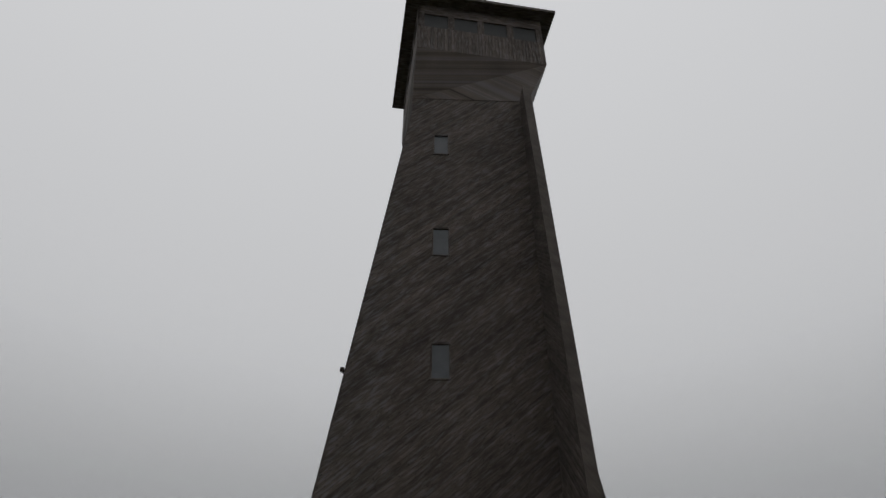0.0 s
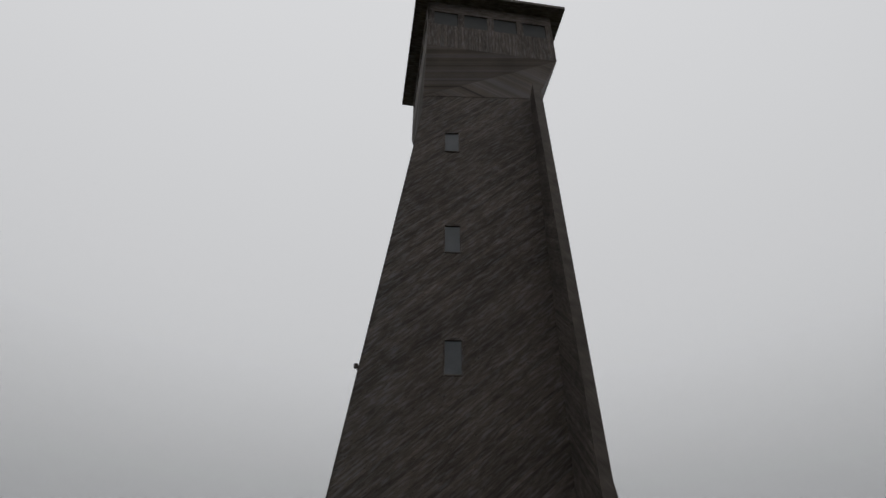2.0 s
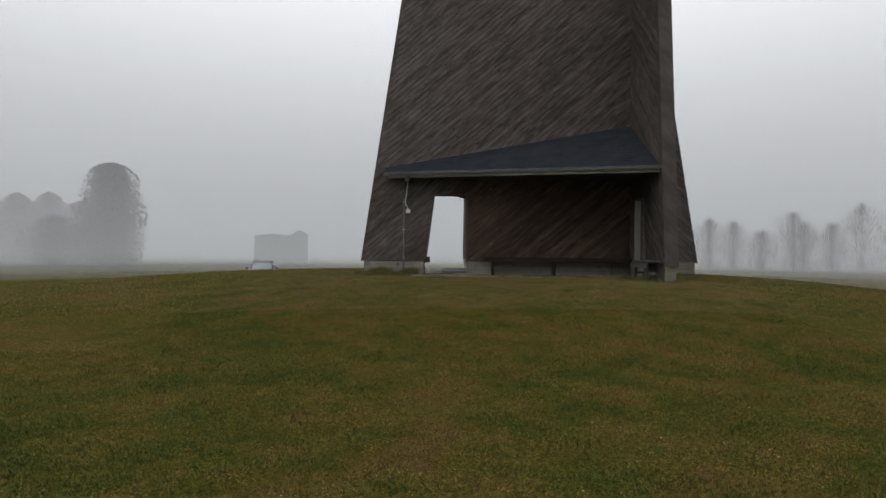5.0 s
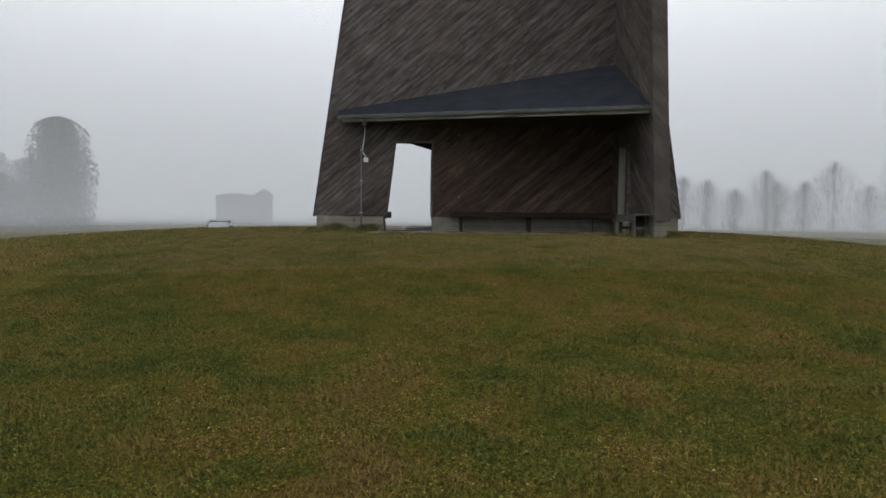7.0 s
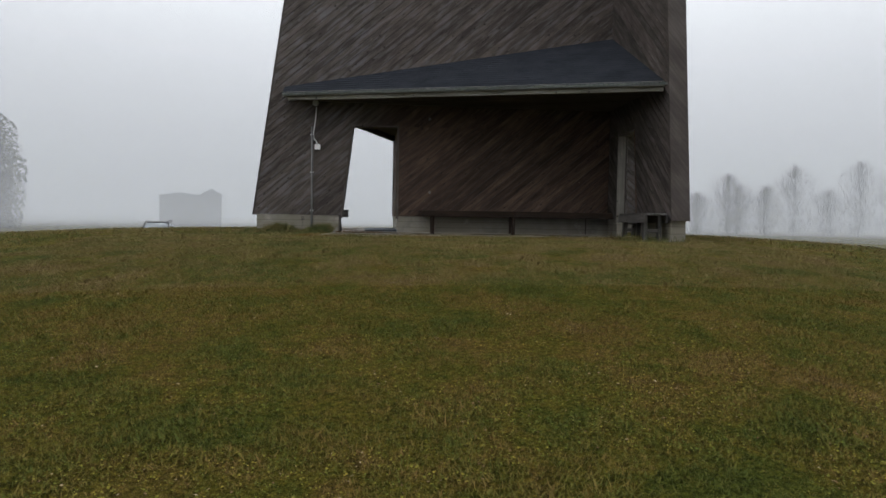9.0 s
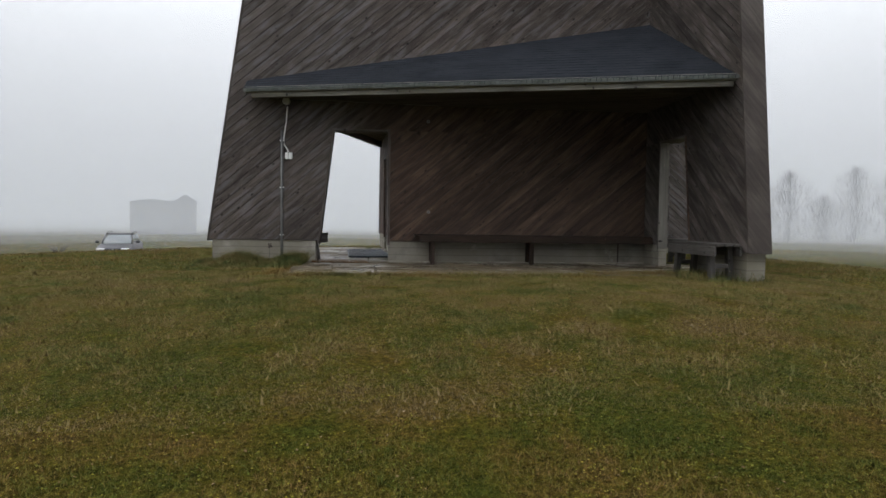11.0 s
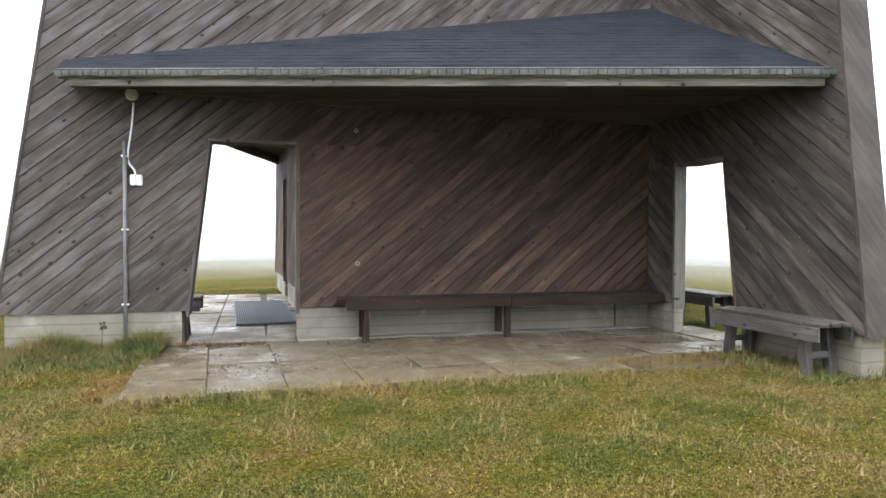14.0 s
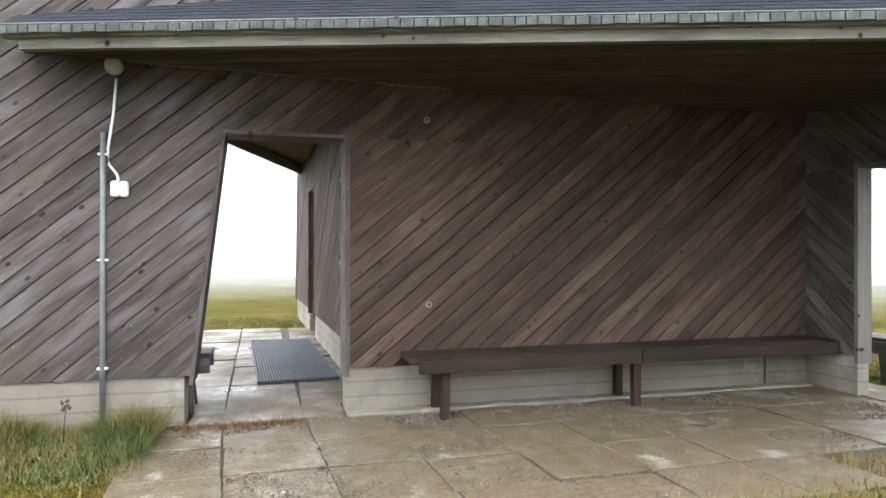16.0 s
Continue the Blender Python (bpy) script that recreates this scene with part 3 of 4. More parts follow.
# windows in the shaft
def shaft_window(x0, x1, z0, z1):
    win = put("window", mesh_of("window", [(x0, -0.012, z0), (x1, -0.012, z0), (x1, -0.012, z1), (x0, -0.012, z1), (x0, 0.02, z0), (x1, 0.02, z0), (x1, 0.02, z1), (x0, 0.02, z1)],
              [(0, 1, 2, 3), (7, 6, 5, 4), (0, 4, 5, 1), (1, 5, 6, 2), (2, 6, 7, 3), (3, 7, 4, 0)], GLASSY), tower, "narrow grey window pane")
    t = 0.05
    for a, b in (((x0 - t, -0.04, z0 - t), (x0, 0.0, z1 + t)), ((x1, -0.04, z0 - t), (x1 + t, 0.0, z1 + t)), ((x0, -0.04, z0 - t), (x1, 0.0, z0)), ((x0, -0.075, z1), (x1, 0.0, z1 + t + 0.03))):
        box("frame", a, b, CLAD, win)


for z0, z1 in ((9.19, 10.37), (13.98, 15.13), (19.05, 20.05)):
    shaft_window(0.96, 1.51, z0, z1)

# narrow window on the passage side of the core
SIDE_M = Matrix.Translation((0.22, 0.3, 0)) @ Matrix.Rotation(radians(2.5), 4, "Z") @ Matrix.Translation((0, -0.3, 0))
# near-black panel on the boards gives the unlit inside
hatch = box("window", (-0.014, 0.95, 1.24), (0.02, 1.75, 2.10), noisy("unlit_hatch_inside", (0.006, 0.006, 0.006), (0.012, 0.011, 0.01), 3), tower, label="narrow window with a black panel for its unlit inside", m=SIDE_M)
for a, b in (((-0.035, 0.90, 1.19), (0.0, 0.95, 2.15)), ((-0.035, 1.75, 1.19), (0.0, 1.80, 2.15)), ((-0.035, 0.95, 2.10), (0.0, 1.75, 2.15)), ((-0.035, 0.95, 1.19), (0.0, 1.75, 1.24))):
    box("frame", a, b, POST, hatch, m=SIDE_M)

# small floodlight on the edge of the fin
flood = box("floodlight", (-1.92, -0.09, 9.36), (-1.78, 0.05, 9.50), CARCASS, tower, 0.02, "small dark floodlight on the fin edge")
rod("bracket", [(-1.80, -0.02, 9.30), (-1.86, -0.02, 9.37)], 0.015, ZINC, flood)

# viewing cabin at the top
CAB = Matrix.Translation((2.72, 2.45, 0.33)) @ Matrix.Rotation(radians(7), 4, "Z")
cabin = new("viewing_cabin")
cabin.parent = tower
cabin["label"] = "boarded viewing cabin under a flat overhanging roof"


def cab_side(r):
    m = CAB @ Matrix.Rotation(radians(90 * r), 4, "Z")
    # sloping underside from the shaft out to the cabin wall
    foot = turned(r)
    v = [m.inverted() @ foot @ Vector(p) for p in ((-0.02, -0.02, 22.4), (5.02, -0.02, 22.4))] + [(3.02, -3.02, 24.5), (-3.02, -3.02, 24.5)]
    v += [m.inverted() @ foot @ Vector(p) for p in ((0.3, 0.3, 22.4), (4.7, 0.3, 22.4))] + [(2.7, -2.7, 24.5), (-2.7, -2.7, 24.5)]
    f = [(0, 1, 2, 3), (7, 6, 5, 4), (0, 4, 5, 1), (1, 5, 6, 2), (2, 6, 7, 3), (3, 7, 4, 0)]
    put("bracket", mesh_of("bracket", [tuple(m @ Vector(p)) for p in v], f, CLAD, [(p * 0.7, p * 0.3) for q in f for p in q]), cabin)
    cladding(cabin, [(-3.02, 24.5), (3.02, 24.5), (3.02, 26.15), (-3.02, 26.15)], lambda u, w, d: m @ Vector((u, -3.02 - d, w)), -0.12, 0.0, angle=radians(90), width=0.16, separate=False, seed=r)
    put("lintel", mesh_of("lintel", *[q for q in prism([(-3.02, 27.15), (3.02, 27.15), (3.02, 27.85), (-3.02, 27.85)], lambda u, w, d: m @ Vector((u, -3.02 - d, w)), -0.12, 0.0)[:2]], CLAD,
        prism([(-3.02, 27.15), (3.02, 27.15), (3.02, 27.85), (-3.02, 27.85)], lambda u, w, d: m @ Vector((u, -3.02 - d, w)), -0.12, 0.0)[2]), cabin)
    for i in range(5):
        x = -2.86 + i * 1.43
        box("post", (x - 0.16, -3.02, 26.15), (x + 0.16, -2.88, 27.15), CLAD, cabin, m=m)
        if i < 4:
            box("pane", (x + 0.165, -2.965, 26.155), (x + 1.265, -2.945, 27.145), CABIN_GLASS, cabin, 0.0, m=m)


for r in range(4):
    cab_side(r)
box("floor", (-2.9, -2.9, 24.4), (2.9, 2.9, 24.5), CARCASS, cabin, m=CAB)
box("inner_wall", (-1.6, -1.6, 24.5), (1.6, 1.6, 27.85), CARCASS, cabin, m=CAB)
box("roof", (-3.62, -3.62, 27.85), (3.62, 3.62, 28.05), CLAD, cabin, 0.02, "flat overhanging timber roof", m=CAB)
rail = [(-1.3, -3.55), (0.17, -3.55), (0.17, -2.9), (-1.3, -2.9)]
for i, (x, y) in enumerate(rail):
    rod("roof_post", [CAB @ Vector((x, y, 28.0)), CAB @ Vector((x, y, 28.52))], 0.035, ZINC, cabin)
    x2, y2 = rail[(i + 1) % 4]
    rod("roof_rail", [CAB @ Vector((x, y, 28.5)), CAB @ Vector((x2, y2, 28.5))], 0.035, ZINC, cabin)
rod("aerial", [CAB @ Vector((-0.7, -3.3, 28.0)), CAB @ Vector((-0.7, -3.3, 29.1))], 0.015, ZINC, cabin)

# ---- benches ----


def wall_bench():
    b = thing("wall_bench", "long dark brown timber bench along the boarded wall", "bench", "benches under the canopies")
    bm = bmesh.new()
    box_bm(bm, (0.46, -0.40, 0.455), (4.66, -0.025, 0.50), 0.006)
    part("seat", bm, SEAT, b)
    for x0, x1 in ((0.53, 2.52), (2.53, 4.67)):
        box("apron", (x0, -0.435, 0.375), (x1, -0.402, 0.492), SEAT, b)
    for x in (0.76, 2.5):
        box("leg", (x - 0.035, -0.40, -0.02), (x + 0.035, -0.33, 0.453), SEAT, b)
        box("leg", (x - 0.035, -0.10, -0.02), (x + 0.035, -0.03, 0.453), SEAT, b)
    return b


def fin_bench():
    """Short weathered bench; built along x from 0 to 1.33."""
    b = thing("plank_bench", "short bleached and cracked timber bench", "bench", "benches at the fins")
    for i in range(3):
        box("plank", (0.0, 0.02 + i * 0.125, 0.46), (1.33, 0.135 + i * 0.125, 0.50), OLD, b, 0.008)
    for y in (0.0, 0.375):
        box("rail", (0.01, y, 0.33), (1.32, y + 0.035, 0.459), OLD, b, 0.006)
    for x in (0.13, 1.14):
        for y in (0.04, 0.30):
            lean = Matrix.Translation((x, y, 0)) @ Matrix.Rotation(radians(7 if x < 1 else -7), 4, "Y")
            box("leg", (-0.04, 0, -0.03), (0.05, 0.075, 0.455), OLD, b, 0.006, m=lean)
        box("stretcher", (x - 0.02, 0.115, 0.16), (x + 0.02, 0.30, 0.22), OLD, b, 0.004)
    return b


first = wall_bench()
second = fin_bench()
second.matrix_world = pose(4.27, -1.88, -0.02, 0, 0, -90)
copy_thing(second, pose(-2.42, 0.34, -0.01))
copy_thing(second, pose(5.98, -0.25, -0.06, 0, 0, 90))

box("plinth_joint", (4.20, 0.012, 0.0), (4.225, 0.03, 0.36), CARCASS, tower)

box("footing", (0.01, -0.13, -0.05), (4.66, 0.018, 0.018), CONCRETE, tower, 0.008, "pale concrete footing strip")

# ---- wall fittings ----
lamp = thing("wall_lamp", "round grey cable box high on the boarded wall", "junction box")
bm = bmesh.new()
bmesh.ops.create_cone(bm, cap_ends=True, segments=28, radius1=0.068, radius2=0.058, depth=0.05, matrix=Matrix.Translation((-1.76, -0.025, 2.757)) @ Matrix.Rotation(radians(90), 4, "X"))
part("cover", bm, noisy("grey_plastic", (0.36, 0.36, 0.35), (0.5, 0.5, 0.49), 6.0, 0.5, 0.05), lamp, "round grey cover")
rod("cable", [(-1.74, -0.02, 2.66), (-1.76, -0.015, 2.4), (-1.80, -0.015, 2.12), (-1.79, -0.015, 2.0), (-1.735, -0.015, 1.93), (-1.725, -0.015, 1.88)], 0.011, PLASTIC, lamp, "white cable")
conduit = thing("conduit_pipe", "grey galvanised conduit pipe clipped to the wall", "pipe")
rod("pipe", [(-1.83, -0.025, 0.05), (-1.83, -0.025, 2.25)], 0.021, ZINC, conduit)
for z in (0.46, 1.28, 2.08):
    box("clip", (-1.868, -0.04, z - 0.009), (-1.792, 0.0, z + 0.009), PLASTIC, conduit)
socket = thing("socket_box", "white plastic double junction box on the wall", "junction box")
for i in range(2):
    box("cover", (-1.775 + i * 0.062, -0.055, 1.76), (-1.715 + i * 0.062, 0.0, 1.88), PLASTIC, socket, 0.012)
wire = thing("cable_run", "thin grey cable under the canopy soffit", "cable")
pts = [(-1.67, -0.03, 2.79)] + [(-1.5 + i * 0.235, -0.03, 2.79 - 0.0035 * i - 0.006 * math.sin(i * 1.7)) for i in range(11)]
rod("cable", pts, 0.0035, ZINC, wire)
for i in range(0, 11, 2):
    box("clip", (pts[i + 1][0] - 0.006, -0.038, pts[i + 1][2] - 0.012), (pts[i + 1][0] + 0.006, 0.0, pts[i + 1][2] + 0.008), ZINC, wire)
for x, z in ((0.69, 2.48), (0.71, 0.89)):
    ring = thing("eye_bolt", "small round metal eye bolt in the boards", "bolt", "bolts in the wall")
    bm = bmesh.new()
    bmesh.ops.create_cone(bm, cap_ends=True, segments=14, radius1=0.028, radius2=0.028, depth=0.016, matrix=Matrix.Translation((x, -0.01, z)) @ Matrix.Rotation(radians(90), 4, "X"))
    part("plate", bm, ZINC, ring)
    # dark disc on the plate, coloured for the shade in the eye
    bm = bmesh.new()
    bmesh.ops.create_cone(bm, cap_ends=True, segments=12, radius1=0.013, radius2=0.013, depth=0.006, matrix=Matrix.Translation((x, -0.021, z)) @ Matrix.Rotation(radians(90), 4, "X"))
    part("hole", bm, CARCASS, ring)

# ---- door grating ----
grate = thing("door_grating", "blue-grey steel bar grating on the passage floor", "grating")
GX0, GX1, GY0, GY1 = -0.74, 0.10, 1.42, 4.45
for a, b in (((GX0, GY0, 0), (GX0 + 0.02, GY1, 0.026)), ((GX1 - 0.02, GY0, 0), (GX1, GY1, 0.026)), ((GX0 + 0.02, GY0, 0), (GX1 - 0.02, GY0 + 0.02, 0.026)), ((GX0 + 0.02, GY1 - 0.02, 0), (GX1 - 0.02, GY1, 0.026))):
    box("frame", a, b, GRATE_STEEL, grate, 0.002)
n_bar = 26
bar_mesh = None
for i in range(n_bar):
    x = GX0 + 0.045 + i * (GX1 - GX0 - 0.09) / (n_bar - 1)
    if bar_mesh is None:
        bar_mesh = box_bm(bmesh.new(), (-0.006, GY0 + 0.02, 0.004), (0.006, GY1 - 0.02, 0.024))
        first_bar = part("bar", bar_mesh, GRATE_STEEL, grate)
        first_bar.location.x = x
    else:
        put("bar", first_bar.data, grate).location.x = x
grate.matrix_world = Matrix.Translation((0, GY0, 0)) @ Matrix.Rotation(radians(3.2), 4, "Z") @ Matrix.Translation((0, -GY0, 0))
box("tray", (GX0 + 0.02, GY0 + 0.02, 0.0), (GX1 - 0.02, GY1 - 0.02, 0.005), CARCASS, grate)

# ---- estate car ----
PAINT, pn, pl_, pb = material("dark_violet_grey_car_paint", 0.4, 0.1, 0.35)
pb.inputs["Base Color"].default_value = (0.030, 0.027, 0.033, 1)
pb.inputs["Coat Weight"].default_value = 0.15
RUBBER = noisy("tyre_rubber", (0.015, 0.015, 0.015), (0.03, 0.03, 0.03), 8)
BLACK = noisy("black_car_plastic", (0.012, 0.012, 0.013), (0.025, 0.025, 0.026), 8, 0.5)
LENS = noisy("headlight_lens", (0.65, 0.66, 0.66), (0.8, 0.8, 0.8), 5, 0.15, 0.02, spec=0.8)
PANE, qn, ql, qb = material("car_glass", 0.05, 0, 0.6)
qb.inputs["Base Color"].default_value = (0.16, 0.18, 0.19, 1)


def loft(name, sections, mat, parent, label=""):
    """A skin through sections (x, list of (y, z)), closed at both ends."""
    bm = bmesh.new()
    rings = [[bm.verts.new((x, y, z)) for y, z in ring] for x, ring in sections]
    n = len(rings[0])
    for ra, rb in zip(rings, rings[1:]):
        for i in range(n):
            bm.faces.new((ra[i], rb[i], rb[(i + 1) % n], ra[(i + 1) % n])).smooth = True
    bm.faces.new(rings[0])
    bm.faces.new(rings[-1][::-1])
    return part(name, bm, mat, parent, label)


car = thing("estate_car", "dark grey estate car parked on the field", "car")


def hull(w, z0, z1, round_=0.08):
    h = w / 2
    return [(-h, z0), (-h - 0.02, (z0 + z1) / 2), (-h, z1 - round_), (-h + round_ * 1.5, z1), (h - round_ * 1.5, z1), (h, z1 - round_), (h + 0.02, (z0 + z1) / 2), (h, z0)]


loft("body", [(2.12, hull(1.36, 0.36, 0.56)), (2.05, hull(1.54, 0.24, 0.68)), (1.80, hull(1.64, 0.2, 0.76)), (0.95, hull(1.68, 0.2, 0.90)), (0.7, hull(1.69, 0.2, 0.93)), (-1.9, hull(1.68, 0.2, 0.95)), (-2.1, hull(1.6, 0.28, 0.92))], PAINT, car)
loft("cabin", [(0.82, hull(1.42, 0.90, 0.93, 0.01)), (0.12, hull(1.28, 0.9, 1.37, 0.1)), (-0.3, hull(1.28, 0.9, 1.42, 0.1)), (-1.6, hull(1.28, 0.9, 1.40, 0.1)), (-2.0, hull(1.36, 0.9, 1.0, 0.03))], PANE, car, "grey tinted glasshouse")
loft("roof", [(0.10, hull(1.22, 1.375, 1.40, 0.01)), (-0.3, hull(1.22, 1.40, 1.445, 0.02)), (-1.62, hull(1.2, 1.39, 1.43, 0.02))], PAINT, car)
for y in (-0.62, 0.62):
    rod("roof_bar", [(0.0, y * 0.98, 1.42), (-0.1, y * 0.98, 1.5), (-1.5, y * 0.98, 1.5), (-1.6, y * 0.98, 1.42)], 0.02, BLACK, car)
    rod("pillar", [(0.84, y * 1.12, 0.92), (0.12, y * 1.02, 1.38)], 0.035, PAINT, car)
    bm = bmesh.new()
    bmesh.ops.create_icosphere(bm, subdivisions=2, radius=0.1, matrix=Matrix.Translation((0.62, y * 1.55, 1.0)) @ Matrix.Diagonal((0.7, 1.0, 0.75, 1)))
    part("mirror", bm, BLACK, car)
    light = box("headlight", (1.86, y * 0.9 - 0.19, 0.60), (2.08, y * 0.9 + 0.19, 0.73), LENS, car, 0.03)
    for x in (1.3, -1.28):
        wheel = new("wheel")
        wheel.parent = car
        wheel.location = (x, y * 1.25, 0.30)
        bm = bmesh.new()
        bmesh.ops.create_cone(bm, cap_ends=True, segments=24, radius1=0.30, radius2=0.30, depth=0.19, matrix=Matrix.Rotation(radians(90), 4, "X"))
        part("tyre", bm, RUBBER, wheel)
        bm = bmesh.new()
        bmesh.ops.create_cone(bm, cap_ends=True, segments=18, radius1=0.19, radius2=0.17, depth=0.21, matrix=Matrix.Rotation(radians(90), 4, "X"))
        part("rim", bm, ZINC, wheel)
box("bumper", (2.0, -0.78, 0.26), (2.16, 0.78, 0.46), BLACK, car, 0.05)
box("grille", (2.04, -0.36, 0.58), (2.11, 0.36, 0.70), BLACK, car, 0.02)
box("number_plate", (2.165, -0.26, 0.40), (2.18, 0.26, 0.51), PLASTIC, car, 0.003)
bm = bmesh.new()
bmesh.ops.create_cone(bm, cap_ends=True, segments=20, radius1=0.06, radius2=0.05, depth=0.02, matrix=Matrix.Translation((2.12, 0, 0.65)) @ Matrix.Rotation(radians(90), 4, "Y"))
part("badge", bm, ZINC, car)
car.matrix_world = pose(-13.7, 23.9, ground_z(-13.7, 23.9) - 0.2, 0, 0, -78)

# ---- far trees, house and mist ----
BARK = noisy("bark", (0.03, 0.026, 0.022), (0.09, 0.08, 0.07), 5)
LEAF = noisy("late_foliage", (0.035, 0.04, 0.018), (0.085, 0.08, 0.035), 1.2)


def far_tree(name, label, at, height, width, leaves, seed, crown_low=0.12, bare=False, full=0.5):
    """A tree with trunk and limbs. Leafy: a crown of small leaves; bare: a crown of thin rising twigs. full: how square the crown's outline is (small: squarer)."""
    rng = random.Random(seed)
    tree = thing(name, label, "tree", "trees round the field")
    x, y = at
    tree.matrix_world = pose(x, y, ground_z(x, y) - 0.2)
    rod("trunk", [(0, 0, 0), (0.05 * width, 0, height * 0.4), (0, 0.03 * width, height * 0.9)], [(0.011 if bare else 0.03) * height, (0.006 if bare else 0.02) * height, 0.002 * height], BARK, tree, sides=7)
    verts, faces = [], []
    for i in range(16):
        zb = height * rng.uniform(0.2, 0.8)
        a, ln = rng.uniform(0, math.tau), width * rng.uniform(0.3, 0.5) * (1.15 - zb / height)
        up = 1.6 if bare else 0.7
        tip = Vector((ln * math.cos(a), ln * math.sin(a), zb + ln * up))
        rod("limb", [(0, 0, zb), (ln * 0.5 * math.cos(a), ln * 0.5 * math.sin(a), zb + ln * up * 0.45), tuple(tip)], [0.006 * height, 0.004 * height, 0.0015 * height], BARK, tree, sides=5)
    for i in range(leaves):
        zr = rng.uniform(crown_low, 1.0)
        prof = max(0.0, math.sin(math.pi * min(1, (zr - crown_low + 0.06) / (1.06 - crown_low)) ** 0.8)) ** full
        a, rr = rng.uniform(0, math.tau), min(1.06, abs(rng.gauss(0, 0.8 if bare else 0.6)))
        lump = 1 + 0.48 * noise.noise((2.2 * math.cos(a) + seed, 2.2 * math.sin(a), zr * 5)) + 0.12 * noise.noise((6 * math.cos(a) + seed, 6 * math.sin(a), zr * 14))
        p = Vector((math.cos(a), math.sin(a), 0)) * (width / 2 * prof * rr * lump) + Vector((0, 0, zr * height))
        k = len(verts)
        if bare:
            d = Vector((math.cos(a) * 0.6 + rng.gauss(0, 0.3), math.sin(a) * 0.6 + rng.gauss(0, 0.3), 1.3)) * rng.uniform(0.25, 0.7)
            w = Vector((-math.sin(a), math.cos(a), 0)) * rng.uniform(0.012, 0.028)
            verts += [tuple(p - w), tuple(p + w), tuple(p + d)]
            faces.append((k, k + 1, k + 2))
        else:
            s = rng.uniform(0.06, 0.15)
            u, v = (Vector((rng.gauss(0, 1), rng.gauss(0, 1), rng.gauss(0, 1))).normalized() * s for _ in range(2))
            verts += [tuple(p - u), tuple(p + v), tuple(p + u), tuple(p - v * 0.7)]
            faces.append((k, k + 1, k + 2, k + 3))
    tagged(put("crown", mesh_of("crown", verts, faces, BARK if bare else LEAF), tree), kind="stuff")
    return tree


far_tree("broadleaf_tree", "tall rounded tree dim in the fog", (-36.8, 46.0), 10.8, 5.7, 42000, 3, 0.02, full=0.36)
for i, (x, y, h, w) in enumerate(((-40.5, 47, 6.8, 5), (-43.4, 46, 7.6, 4.6), (-46.2, 45, 7.4, 4.8), (-42.0, 44.5, 5.2, 6), (-49.5, 44, 5.6, 6))):
    far_tree("broadleaf_tree", "lower bushy tree dim in the fog", (x, y), h, w, 16000, 10 + i, 0.02)
far_tree("bare_tree", "open half-bare tree dim in the fog", (-53.0, 43.0), 10.0, 8.0, 5200, 31, 0.2, True)
for i, (x, y, h, w) in enumerate(((25, 55, 4.6, 4), (27.5, 54, 5.6, 3.6), (30.0, 53.5, 5.2, 3.4), (32.4, 52, 4.2, 3.4), (35, 50.5, 6.2, 3.6), (36.4, 51, 5.0, 3), (38.6, 49.6, 5.0, 2.6), (41.0, 48.5, 7.0, 4.2), (44, 47.4, 4.6, 3.6), (46.2, 46, 7.4, 3.8), (49, 44.5, 6.6, 4.2))):
    far_tree("bare_birch", "thin bare tree faint in the fog", (x, y), h, w * 1.5, 2100, 40 + i, 0.05, True, full=0.6)

shrub = thing("dead_shrub", "small grey leafless shrub on the field", "shrub", m=pose(-15.8, 21.8, ground_z(-15.8, 21.8)))
srng = random.Random(8)
for i in range(26):
    a, ln = srng.uniform(0, math.tau), srng.uniform(0.3, 0.75)
    rod("twig", [(0, 0, -0.05), (0.3 * ln * math.cos(a), 0.3 * ln * math.sin(a), 0.5 * ln), (0.75 * ln * math.cos(a), 0.75 * ln * math.sin(a), ln)], [0.014, 0.01, 0.004], BARK, shrub, sides=5)

RENDER_WALL = noisy("pale_house_wall", (0.09, 0.085, 0.08), (0.15, 0.145, 0.14), 1.0)
ROOF_FELT = noisy("dark_house_roof", (0.06, 0.06, 0.065), (0.1, 0.1, 0.105), 1.5)
house = thing("farm_house", "pale two-part farm house faint in the fog", "house", m=pose(-22.6, 58.5, ground_z(-22.6, 58.5) - 0.1, 0, 0, 14))


def house_block(x0, x1, y0, y1, h, ridge):
    box("wall", (x0, y0, 0), (x1, y1, h), RENDER_WALL, house, 0.02)
    xm, o = (x0 + x1) / 2, 0.3
    v = [(x0 - o, y0 - o, h - 0.1), (x1 + o, y0 - o, h - 0.1), (xm, y0 - o, h + ridge), (x0 - o, y1 + o, h - 0.1), (x1 + o, y1 + o, h - 0.1), (xm, y1 + o, h + ridge)]
    put("roof", mesh_of("roof", v, [(0, 1, 2), (5, 4, 3), (0, 2, 5, 3), (1, 4, 5, 2), (0, 3, 4, 1)], ROOF_FELT), house)
    for x in np.linspace(x0 + 0.9, x1 - 0.9, 2):
        for z in (1.0, 3.4):
            if z + 1.2 < h:
                box("window", (x - 0.45, y0 - 0.05, z), (x + 0.45, y0 + 0.02, z + 1.2), GLASSY, house)


house_block(-3.2, 1.2, 0, 6, 3.5, 0.3)
house_block(1.2, 3.2, -0.4, 5, 3.6, 0.7)


